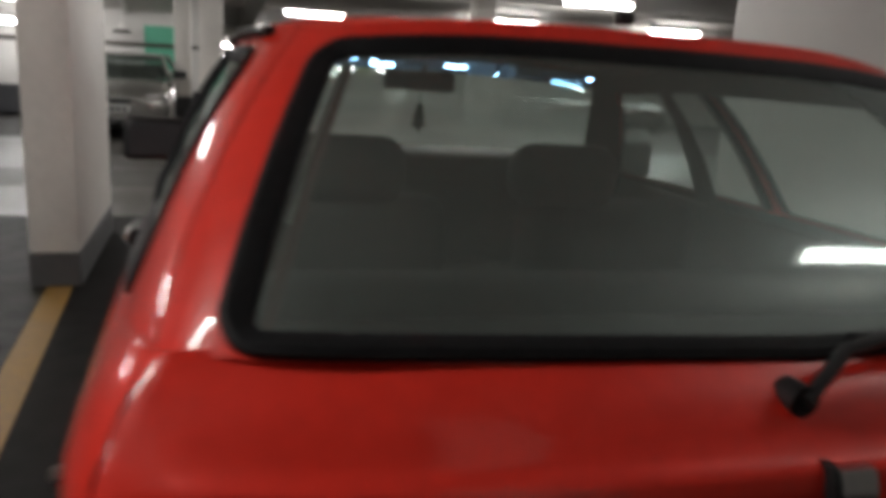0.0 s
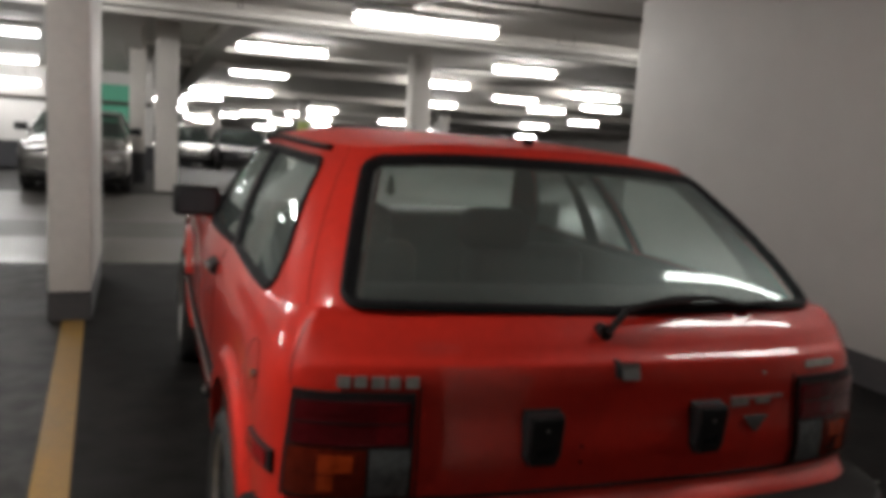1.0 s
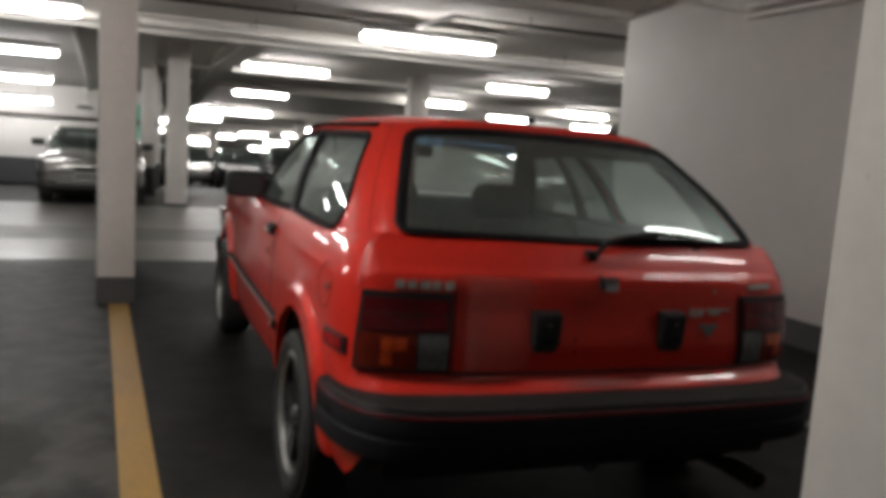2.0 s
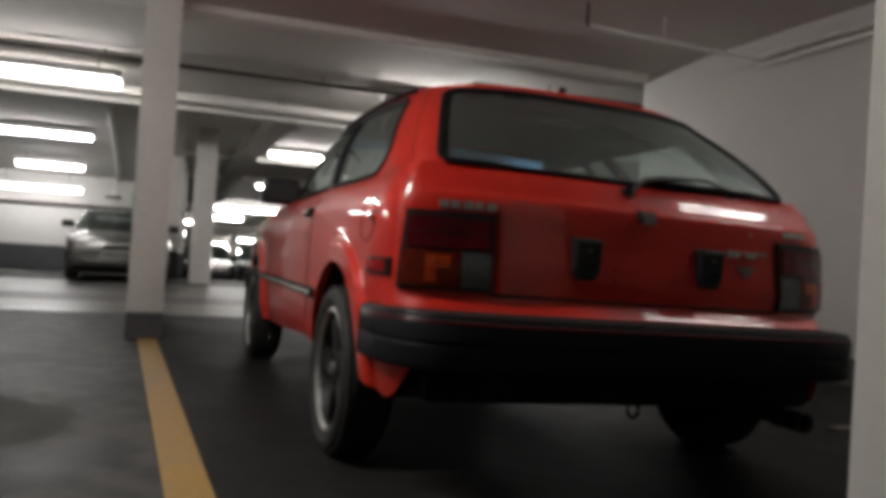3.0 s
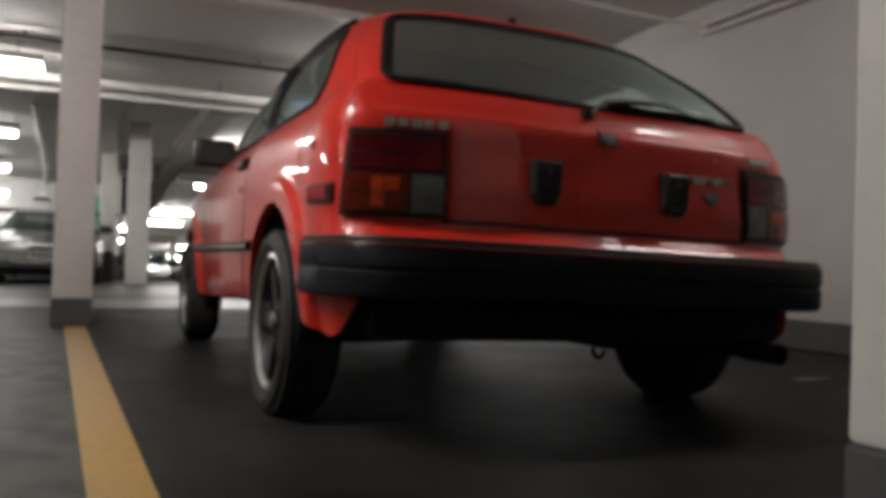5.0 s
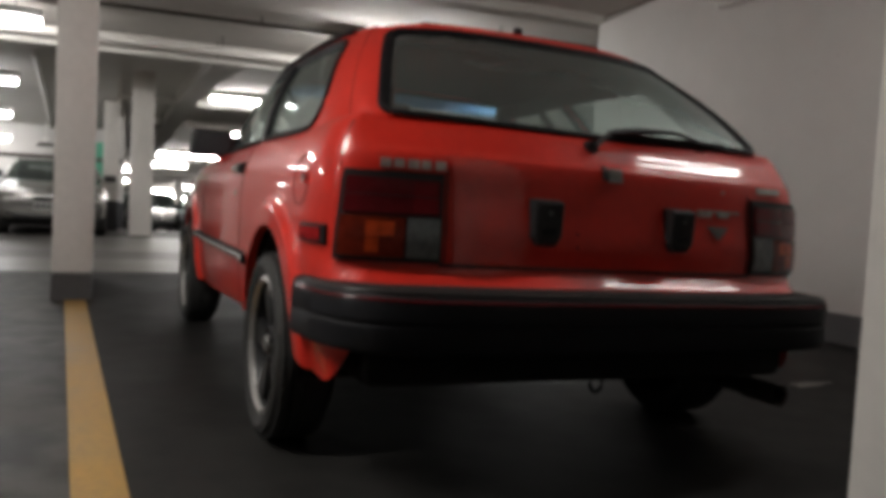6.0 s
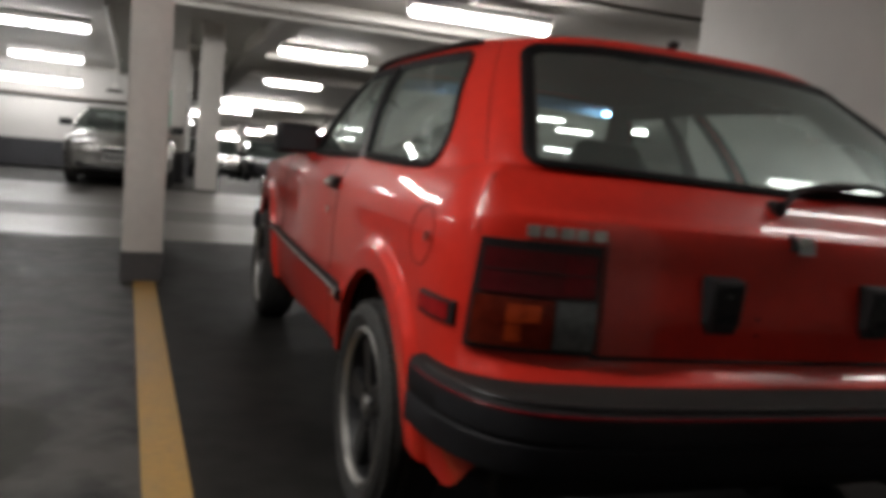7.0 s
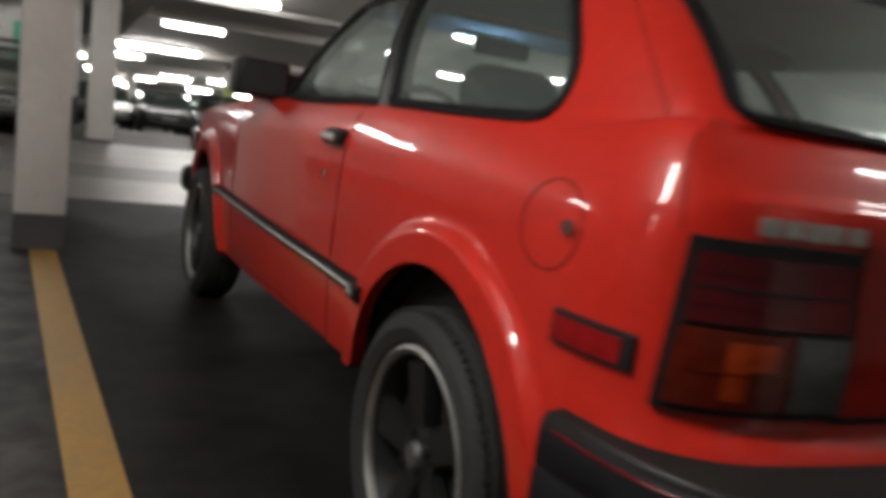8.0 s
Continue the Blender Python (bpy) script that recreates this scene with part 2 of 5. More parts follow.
def tube_along(pts, radius, sides=12, closed=False):
    """A round tube along a polyline."""
    bm = bmesh.new()
    pts = [Vector(p) for p in pts]
    rings = []
    for i, p in enumerate(pts):
        a = pts[max(0, i - 1)] if not closed else pts[i - 1]
        b = pts[min(len(pts) - 1, i + 1)] if not closed else pts[(i + 1) % len(pts)]
        d = (b - a).normalized()
        side = d.cross(Vector((0, 0, 1)))
        side = side.normalized() if side.length > 1e-3 else Vector((1, 0, 0))
        up = side.cross(d).normalized()
        rings.append([bm.verts.new(p + radius * (math.cos(q) * side + math.sin(q) * up)) for q in [2 * math.pi * k / sides for k in range(sides)]])
    n = len(rings)
    for i in range(n if closed else n - 1):
        r, s = rings[i], rings[(i + 1) % n]
        for k in range(sides):
            bm.faces.new((r[k], r[(k + 1) % sides], s[(k + 1) % sides], s[k]))
    if not closed:
        bm.faces.new(rings[0])
        bm.faces.new(rings[-1])
    return bm


def lathe(profile, sides=48, axis="x", start=0.0, sweep=2 * math.pi):
    """Turns (radius, along) pairs round an axis."""
    bm = bmesh.new()
    full = abs(sweep - 2 * math.pi) < 1e-6
    cnt = sides if full else sides + 1
    rings = []
    for k in range(cnt):
        q = start + sweep * k / sides
        c, s = math.cos(q), math.sin(q)
        rings.append([bm.verts.new((a, r * c, r * s) if axis == "x" else (r * c, r * s, a)) for r, a in profile])
    for k in range(cnt if full else cnt - 1):
        r, s = rings[k], rings[(k + 1) % cnt]
        for j in range(len(profile) - 1):
            bm.faces.new((r[j], r[j + 1], s[j + 1], s[j]))
    return bm


def grid_faces(bm, rows, skip=None, closed=False):
    for i in range(len(rows) - 1 + (1 if closed else 0)):
        a, b = rows[i], rows[(i + 1) % len(rows)]
        for j in range(len(a) - 1):
            if skip and skip(i, j):
                continue
            vs = [a[j], a[j + 1], b[j + 1], b[j]]
            if len(set(vs)) == 4:
                bm.faces.new(vs)


def spline(knots):
    """A smooth curve through (s, values...) knots: monotone Hermite in every coordinate."""
    ks = np.array(knots, float)
    s, v = ks[:, 0], ks[:, 1:]
    d = np.diff(v, axis=0) / np.diff(s)[:, None]
    m = np.vstack([d[:1], (d[1:] + d[:-1]) / 2, d[-1:]])
    m[1:-1][d[1:] * d[:-1] <= 0] = 0

    def at(x):
        i = int(np.clip(np.searchsorted(s, x) - 1, 0, len(s) - 2))
        h = s[i + 1] - s[i]
        t = (min(max(x, s[0]), s[-1]) - s[i]) / h
        return (2 * t**3 - 3 * t**2 + 1) * v[i] + (t**3 - 2 * t**2 + t) * h * m[i] + (3 * t**2 - 2 * t**3) * v[i + 1] + (t**3 - t**2) * h * m[i + 1]

    return at


def ramp01(x, a, b):
    t = min(1.0, max(0.0, (x - a) / (b - a)))
    return t * t * (3 - 2 * t)


# ---- the garage ----
CEIL = 2.44
X0, X1, Y0, Y1 = -14.0, 26.0, -11.0, 62.0
BEND, FALL = 13.0, 0.055  # beyond the bend the garage ramps down


def fall_at(y):
    return FALL * max(0.0, y - BEND)


def ramp_slab(x0, x1, y0, y1, z0, z1):
    """A slab between two distances that follows the falling ramp."""
    bm = bmesh.new()
    add_box(bm, x0, y0, z0, x1, y1, z1)
    for v in bm.verts:
        v.co.z -= fall_at(v.co.y)
    return bm


tagged(part("floor", box(X0, Y0, -0.3, X1, BEND, -0.02), CONCRETE), "grey worn concrete garage floor with damp patches", "floor", kind="structure")
bay_bm = box(-1.24, -6.9, -0.07, 2.85, 5.5, -0.016)
for vert in bay_bm.verts:
    if vert.co.x < 0:
        vert.co.x = -1.20 - 0.040 * (vert.co.y + 0.6)
bay = tagged(part("dark_bay", bay_bm, DARK_BAY), "dark coated floor of the parking bay", "floor", kind="structure")
tagged(part("ceiling", box(X0, Y0, CEIL, X1, BEND, CEIL + 0.25), CEILING), "pale painted concrete slab ceiling", "ceiling", kind="structure")
tagged(part("ramp_floor", ramp_slab(X0, X1, BEND, Y1, -0.3, -0.02), CONCRETE, smooth=False), "grey concrete floor that ramps down into the far garage", "floor", kind="structure")
tagged(part("ramp_ceiling", ramp_slab(X0, X1, BEND, Y1, CEIL, CEIL + 0.25), CEILING, smooth=False), "pale ceiling falling with the ramp below it", "ceiling", kind="structure")
# Outer walls are unseen additions; the south one stands back to reflect dimly.
for nm, b in (("wall_west", (X0 - 0.2, Y0, -3.2, X0, Y1, CEIL)), ("wall_east", (X1, Y0, -3.2, X1 + 0.2, Y1, CEIL)),
              ("wall_south", (X0, Y0 - 0.2, -0.1, X1, Y0, CEIL)), ("wall_north", (X0, Y1, -3.2, X1, Y1 + 0.2, CEIL))):
    tagged(part(nm, box(*b), WALL_WHITE), "white painted concrete wall added round the garage", "wall", kind="structure")
WX, WY = 2.86, 4.44
tagged(part("wall_right", box(WX, Y0, -0.1, WX + 0.22, WY, CEIL), WALL_WHITE), "white painted concrete wall beside the red car", "wall", kind="structure")
tagged(part("skirting", box(WX - 0.004, Y0, -0.1, WX + 0.224, WY + 0.004, 0.165, 0.002, 1), SKIRT), "dark grey painted skirting band along the wall", "skirting", kind="structure")
# back wall behind the silver car
tagged(part("wall_back", box(X0, 15.4, -0.1, -0.75, 15.6, CEIL, 0.006, 1), WALL_WHITE), "white painted wall behind the silver car", "wall", kind="structure")
tagged(part("dado", box(X0, 15.39, -0.1, -0.74, 15.61, 0.40, 0.002, 1), DADO), "dark grey painted lower band of the wall", "dado", kind="structure")
tagged(part("green_panel", box(-1.80, 15.376, 0.42, -1.06, 15.392, 1.55, 0.004, 1), GREEN), "green painted panel on the back wall", "panel", kind="structure")
wedge = bmesh.new()
wv = [[wedge.verts.new((x, y, z)) for y, z in ((8.6, CEIL + 0.02), (8.6, CEIL - 0.01), (15.4, 1.80), (15.4, CEIL + 0.02))] for x in (X0, -0.98)]
for k in range(4):
    wedge.faces.new((wv[0][k - 1], wv[0][k], wv[1][k], wv[1][k - 1]))
wedge.faces.new(wv[0])
wedge.faces.new(wv[1])
tagged(part("sloping_soffit", wedge, CEILING, smooth=False), "ceiling that slopes down to the back wall", "ceiling", kind="structure")
wp = thing("wall_pipe", pose(0, 0, 0), "dark pipe fixed along the back wall", "pipe")
part("run", tube_along([(X0, 15.34, 1.24), (-0.8, 15.34, 1.20)], 0.035), PIPE_DARK, wp)
for px in (-12.0, -9.0, -6.0, -4.5, -3.0, -1.2):
    part("bracket", box(px - 0.02, 15.34, 1.19, px + 0.02, 15.41, 1.25), PIPE_DARK, wp)
# lane stripes: lamp sheen put into pale slabs, a darker slab between
tagged(part("lane_sheen", box(X0, 5.5, -0.05, X1, 6.8, -0.014), SHEEN_AND_SCUFF), "concrete stripe across the lane, coloured pale for lamp sheen", "floor", kind="structure")
tagged(part("lane_dark", box(X0, 6.8, -0.05, X1, 7.85, -0.013), LANE_DARK), "darker concrete stripe between the sheen stripes of the lane", "floor", kind="structure")
tagged(part("lane_sheen_far", box(X0, 7.85, -0.05, X1, 10.6, -0.014), SHEEN_AND_SCUFF), "driving lane concrete, coloured pale for lamp sheen", "floor", kind="structure")


def pillar(name, x0, y0, x1, y1, skirt, label):
    p = thing(name, pose(0, 0, -fall_at(y0)), label, "pillar", "concrete pillars")
    part("shaft", box(x0, y0, skirt if skirt > 0.01 else -0.1, x1, y1, CEIL, 0.012, 2), PILLAR_WHITE, p)
    if skirt > 0.01:
        part("skirting", box(x0 - 0.004, y0 - 0.004, -0.1, x1 + 0.004, y1 + 0.004, skirt, 0.008, 1), SKIRT if skirt < 0.3 else DADO, p, "dark grey painted foot")
    return p


pillar("pillar", -1.495, 3.70, -1.265, 5.05, 0.155, "white painted concrete fin pillar with a dark grey foot")
pillar("pillar", -0.145, -1.16, 0.17, -0.84, 0.175, "white painted square concrete pillar with dark grey foot")
pillar("pillar", -0.79, 11.2, -0.47, 11.5, 0.0, "white painted concrete pillar across the driving lane")
pillar("pillar", -1.16, 12.4, -0.92, 12.8, 0.47, "white concrete pillar with a tall dark foot")
for k, (px, py) in enumerate(((3.6, 12.6), (6.6, 21.0), (4.2, 27.0), (9.5, 27.0), (11.5, 33.0), (2.0, 36.0), (7.0, 40.0))):
    far = pillar("pillar", px, py, px + 0.35, py + 0.35, 0.16, "white concrete pillar far down the garage")
    if k == 2:
        part("green_band", box(px - 0.006, py - 0.006, 0.95, px + 0.356, py + 0.356, 1.70, 0.004, 1), BAND_GREEN, far, "yellow-green band")

# a damp round stain on the floor beside the line
stain_rng = random.Random(4)
stain = bmesh.new()
waves = [(stain_rng.uniform(0, 6.28), stain_rng.uniform(0.01, 0.05)) for _ in range(7)]
ring = []
for k in range(72):
    q = 2 * math.pi * k / 72
    r = 1 + sum(a * math.sin((i + 2) * q + f) for i, (f, a) in enumerate(waves))
    ring.append(stain.verts.new((-1.86 + 0.27 * r * math.cos(q), 1.18 + 0.40 * r * math.sin(q), -0.0185)))
stain.faces.new(ring)
tagged(part("damp_stain", stain, DAMP, smooth=False), "dark damp stain on the concrete floor", "stain", kind="structure")
# a pale scuff on the bay floor and a round fitting under the soffit
scuff = bmesh.new()
scuff_ring = []
for k in range(28):
    q = 2 * math.pi * k / 28
    r = 1 + 0.25 * math.sin(3 * q + 1) + 0.18 * math.sin(5 * q)
    scuff_ring.append(scuff.verts.new((1.66 + 0.11 * r * math.cos(q) + 0.03 * math.sin(q), 0.82 + 0.035 * r * math.sin(q), -0.0125)))
scuff.faces.new(scuff_ring)
tagged(part("scuff_mark", scuff, SHEEN_AND_SCUFF, smooth=False), "pale scuff mark on the dark bay floor", "mark", kind="structure")
fit = thing("round_fitting", pose(-2.13, 14.9, 1.40), "dark round fitting hung under the sloping soffit", "fitting")
part("dish", lathe([(0.0, 0.05), (0.09, 0.04), (0.16, 0.005), (0.17, -0.012), (0.15, -0.018), (0.0, -0.005)], 32, "z"), PIPE_DARK, fit)
part("bracket", box(-0.05, -0.03, 0.04, 0.05, 0.03, 0.15, 0.008), PIPE_WHITE, fit)
part("stem", tube_along([(0, 0, 0.14), (0, 0, 0.47)], 0.012, 8), PIPE_WHITE, fit)
con = thing("soffit_conduit", pose(0, 0, 0), "white conduit running along the sloping soffit", "pipe")
part("run", tube_along([(-2.0, 9.6, 2.30), (-2.02, 12.5, 2.03), (-2.07, 15.36, 1.77)], 0.035, 10), PIPE_WHITE, con)
for cy in (10.2, 12.0, 13.8):
    cz = CEIL - (cy - 8.6) * 0.0926
    part("clip", box(-2.06, cy - 0.02, cz - 0.075, -1.97, cy + 0.02, cz + 0.01), PIPE_WHITE, con)
# bay line
line = bmesh.new()
v = [line.verts.new(p) for p in ((-1.42, 3.69, -0.0125), (-1.30, 3.69, -0.0125), (-1.137, -0.6, -0.0125), (-1.262, -0.6, -0.0125))]
line.faces.new(v)
bmesh.ops.subdivide_edges(line, edges=line.edges, cuts=8, use_grid_fill=True)
tagged(part("bay_line", line, YELLOW, smooth=False), "worn yellow painted bay line on the floor", "line", kind="structure")

# shallow beams and runs of pipe under the ceiling
tagged(part("beam", box(-13.9, 4.36, CEIL - 0.065, 2.86, 4.47, CEIL + 0.02, 0.006, 1), RIB_WHITE), "shallow white painted rib under the ceiling", "beam", kind="structure")
tagged(part("beam", box(-13.9, 8.2, CEIL - 0.17, 25.9, 8.55, CEIL + 0.02, 0.01, 1), CEILING), "painted concrete ceiling beam", "beam", kind="structure")
tagged(part("beam", ramp_slab(-0.7, 25.9, 16.6, 17.0, CEIL - 0.17, CEIL + 0.02), CEILING, smooth=False), "painted concrete ceiling beam", "beam", kind="structure")
tagged(part("beam", box(0.02, 8.5, CEIL - 0.2, 0.36, BEND, CEIL + 0.02, 0.01, 1), CEILING), "painted concrete ceiling beam", "beam", kind="structure")
tagged(part("beam", ramp_slab(0.02, 0.36, BEND, 40.0, CEIL - 0.2, CEIL + 0.02), CEILING, smooth=False), "painted concrete beam falling with the ramp", "beam", kind="structure")
for by in (24.0, 32.0, 40.0):
    tagged(part("beam", ramp_slab(-0.7, 25.9, by, by + 0.4, CEIL - 0.17, CEIL + 0.02), CEILING, smooth=False), "painted concrete ceiling beam down the ramp", "beam", kind="structure")

pipe_drop = thing("ceiling_pipe", pose(0, 0, 0), "thin white conduit hung below the ceiling", "pipe")
part("run", tube_along([(1.34, 2.85, 2.285), (2.0, 2.85, 2.27), (2.84, 2.85, 2.25)], 0.017), PIPE_WHITE, pipe_drop)
part("elbow", tube_along([(1.345, 2.85, 2.28), (1.33, 2.85, 2.31), (1.33, 2.85, CEIL)], 0.014), PIPE_DARK, pipe_drop)
part("hanger", tube_along([(1.95, 2.85, 2.28), (1.95, 2.85, CEIL)], 0.006, 8), PIPE_WHITE, pipe_drop)
for dz, r in ((2.285, 0.022), (2.225, 0.022)):
    w = thing("wall_pipe", pose(0, 0, 0), "white painted pipe along the top of the wall", "pipe", "pipes along the wall")
    part("run", tube_along([(WX - 0.035, 2.88, dz), (WX - 0.035, -6.9, dz)], r), PIPE_WHITE, w)
spr = thing("sprinkler_pipe", pose(0, 0, 0), "dark sprinkler pipe under the ceiling", "pipe")
part("run", tube_along([(-13.8, 6.45, 2.36), (0.8, 6.3, 2.36), (1.45, 6.2, 2.36), (1.5, 5.3, 2.36), (3.6, 5.25, 2.36), (25, 5.2, 2.36)], 0.02), PIPE_DARK, spr)
for hx, hy in ((-1.9, 6.4), (0.2, 6.33), (2.3, 5.28)):
    part("hanger", tube_along([(hx, hy, 2.36), (hx, hy, CEIL)], 0.008, 8), PIPE_DARK, spr)
for yy, zz, r in ((7.6, 2.27, 0.045), (8.0, 2.22, 0.03), (13.6, 2.28, 0.04)):
    w = thing("ceiling_pipe", pose(0, 0, 0), "painted pipe crossing under the ceiling", "pipe", "pipes across the lane")
    part("run", tube_along([(-13.8, yy, zz), (25.5, yy, zz)], r), PIPE_WHITE, w)
    for hx in range(-12, 25, 4):
        part("hanger", tube_along([(hx, yy, zz), (hx, yy, CEIL + 0.01)], 0.006, 6), PIPE_DARK, w)


# ---- fluorescent fixtures ----
def section_bar(x0, x1, n=10):
    """A half-round glowing cover between x0 and x1."""
    bm = bmesh.new()
    rings = []
    for x, q in ((x0, 0.75), (x0 + 0.02, 1.0), (x1 - 0.02, 1.0), (x1, 0.75)):
        rings.append([bm.verts.new((x, 0.050 * q * math.cos(math.pi * (1 + k / n)), 0.030 + 0.055 * q * math.sin(math.pi * (1 + k / n)))) for k in range(n + 1)])
    grid_faces(bm, rings)
    bm.faces.new(rings[0])
    bm.faces.new(rings[-1])
    return bm


def fixture(length, drop=0.2, tube=TUBE):
    f = thing("fluorescent_light", pose(0, 0, 0), "white hanging fluorescent light, lit", "ceiling light", "fluorescent lights")
    h = length / 2
    bm = bmesh.new()
    prof = [(-0.105, 0.070), (-0.06, 0.135), (0.06, 0.135), (0.105, 0.070), (0.099, 0.066), (0.04, 0.032), (-0.04, 0.032), (-0.099, 0.066)]
    a, b = [[bm.verts.new((x, y, z)) for y, z in prof] for x in (-h, h)]
    for k in range(8):
        bm.faces.new((a[k], a[(k + 1) % 8], b[(k + 1) % 8], b[k]))
    bm.faces.new(a)
    bm.faces.new(b)
    part("tray", bm, TRAY, f)
    for g in (-1, 1):
        bm = section_bar(0.02 if g > 0 else -h + 0.02, h - 0.02 if g > 0 else -0.02)
        part("diffuser", bm, tube, f, "glowing tube cover")
    for x in (-h * 0.7, h * 0.7):
        part("hanger", tube_along([(x, 0, 0.13), (x, 0, drop)], 0.005, 6), PIPE_DARK, f)
    return f


LAMP_Z = 2.28
first = fixture(1.5, 0.28)
spots = [(-2.5, 6.75), (1.65, 6.35), (-6.6, 6.75), (5.8, 6.35), (1.25, 12.6)]
first.matrix_world = pose(spots[0][0], spots[0][1], LAMP_Z - 0.11)
for sx, sy in spots[1:]:
    copy_thing(first, pose(sx, sy, LAMP_Z - fall_at(sy) - (0.07 if sy < 8 else 0.0)))
# shorter fixtures down the ramp
spots = [(1.5, 17.4), (0.75, 23.4), (2.05, 23.4), (0.95, 27.0), (1.9, 44.4), (5.6, 12.2), (5.5, 16.2), (7.6, 22.3), (8.5, 18.6), (10.9, 21.3),
         (9.4, 16.0), (11.6, 19.3), (-0.1, 30.0), (0.3, 36.7), (2.6, 48.5), (2.9, 39.5), (3.9, 36.0), (5.6, 34.3), (6.2, 43.5), (5.6, 30.0),
         (7.0, 37.2), (15.2, 30.5), (15.0, 26.0), (8.4, 44.0), (10.2, 35.5), (13.5, 41.0), (20.5, 42.0), (6.8, 54.0), (16.0, 50.0)]
short = fixture(1.25, 0.28)
short.matrix_world = pose(spots[0][0], spots[0][1], LAMP_Z - fall_at(spots[0][1]))
for sx, sy in spots[1:]:
    copy_thing(short, pose(sx, sy, LAMP_Z - fall_at(sy)))
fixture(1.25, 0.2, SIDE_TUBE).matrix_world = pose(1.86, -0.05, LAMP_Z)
fixture(1.55, 0.2, STRONG_TUBE).matrix_world = pose(-2.5, 0.2, LAMP_Z)
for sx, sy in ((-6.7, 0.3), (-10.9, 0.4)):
    fixture(1.55, 0.2, HALF_TUBE).matrix_world = pose(sx, sy, LAMP_Z)
# lower fixtures under the sloping soffit
for sx, sy, sz, drop, wide in ((-3.05, 11.0, 2.07, 0.25, 1.55), (-3.10, 13.4, 1.79, 0.25, 1.10), (-3.45, 14.75, 1.46, 0.44, 1.55)):
    fixture(wide, drop, DIM_TUBE).matrix_world = pose(sx, sy, sz)


# ---- the red hatchback ----
# Its own axes: x to its right, y ahead from the tail panel, z up.
car = thing("hatchback_car", pose(-0.012, 0.02, 0.004, 0, 0.9, 0), "red eighties three-door hatchback parked in the bay, dusty glass", "car")
RW, FW, WZ, ARCH = 0.612, 2.875, 0.262, 0.335  # wheel centres along the car, hub height, arch radius

outline = spline([(0.00, 0.0, 0.0), (0.10, 0.30, 0.004), (0.17, 0.52, 0.02), (0.22, 0.665, 0.052), (0.255, 0.735, 0.105), (0.285, 0.763, 0.19),
                  (0.33, 0.772, 0.35), (0.45, 0.778, 1.0), (0.60, 0.778, 1.7), (0.75, 0.768, 2.4), (0.86, 0.752, 2.95), (0.91, 0.735, 3.25),
                  (0.935, 0.70, 3.36), (0.955, 0.60, 3.41), (1.0, 0.0, 3.45)])
top_z = spline([(0.0, 0.892), (0.17, 0.902), (0.22, 0.905), (0.27, 0.895), (0.33, 0.872), (0.45, 0.866), (0.62, 0.852), (0.70, 0.838), (0.80, 0.80),
                (0.88, 0.755), (0.92, 0.715), (0.95, 0.69), (1.0, 0.70)])
low_z = spline([(0.0, 0.44), (0.185, 0.44), (0.21, 0.42), (0.232, 0.31), (0.248, 0.255), (0.275, 0.245), (0.30, 0.262), (0.40, 0.295), (0.80, 0.235), (0.93, 0.30), (1.0, 0.42)])
side_in = spline([(0.22, 0.035), (0.30, 0.016), (0.42, 0.004), (0.50, 0.0), (0.62, 0.0), (0.72, 0.002), (0.78, 0.010), (0.82, 0.024), (0.86, 0.044), (0.93, 0.10)])
rear_in = spline([(0.2, -0.034), (0.480, -0.034), (0.492, -0.031), (0.506, -0.019), (0.516, -0.007), (0.523, 0.002), (0.552, 0.006), (0.60, 0.004), (0.70, 0.016), (0.80, 0.026), (0.811, 0.031), (0.822, 0.045), (0.86, 0.073), (0.895, 0.114), (0.96, 0.2)])


def plan(s):
    e = 1e-3
    a, b = outline(max(0, s - e)), outline(min(1, s + e))
    t = Vector((*(b - a), 0)).normalized()
    return Vector((*outline(s), 0)), Vector((t.y, -t.x, 0))


def flare(y, z):
    best = 0.0
    for c in (RW, FW):
        d = math.hypot(y - c, z - WZ) - ARCH
        if -0.01 < d < 0.085:
            q = max(0.0, d) / 0.085
            best = max(best, 0.021 * (1 - ramp01(q, 0.62, 1.0)))
    return best


def shell(s, z, off=0.0):
    """A point of the lower body at outline position s and height z."""
    p, n = plan(s)
    k = 1 - ramp01(s, 0.20, 0.29)
    f = ramp01(s, 0.91, 0.96)
    inset = float(rear_in(z)[0]) * k + float(side_in(z)[0]) * (1 - k) * (1 - f) + f * 0.05 * ramp01(z, 0.55, 0.75)
    p = p - n * (inset - off)
    if 0.29 < s < 0.93:
        p.x += flare(p.y, z)
    return Vector((p.x, p.y, z))


def bottom(s):
    z = float(low_z(s)[0])
    y = outline(s)[1]
    if 0.27 < s < 0.95:
        for c in (RW, FW):
            if abs(y - c) < ARCH:
                z = max(z, WZ + math.sqrt(ARCH**2 - (y - c) ** 2))
    return z


def s_of_x(x):
    lo, hi = 0.0, 0.30
    for _ in range(40):
        mid = (lo + hi) / 2
        lo, hi = (mid, hi) if outline(mid)[0] < x else (lo, mid)
    return (lo + hi) / 2


def s_of_y(y):
    lo, hi = 0.25, 0.95
    for _ in range(40):
        mid = (lo + hi) / 2
        lo, hi = (mid, hi) if outline(mid)[1] < y else (lo, mid)
    return (lo + hi) / 2


def rear_pt(x, z, off=0.0):
    p = shell(s_of_x(abs(x)), z, off)
    return Vector((math.copysign(p.x, x) if abs(x) > 1e-9 else 0.0, p.y, p.z))


def side_pt(y, z, off=0.0, sgn=-1):
    p = shell(s_of_y(y), z, off)
    return Vector((sgn * p.x, p.y, p.z))


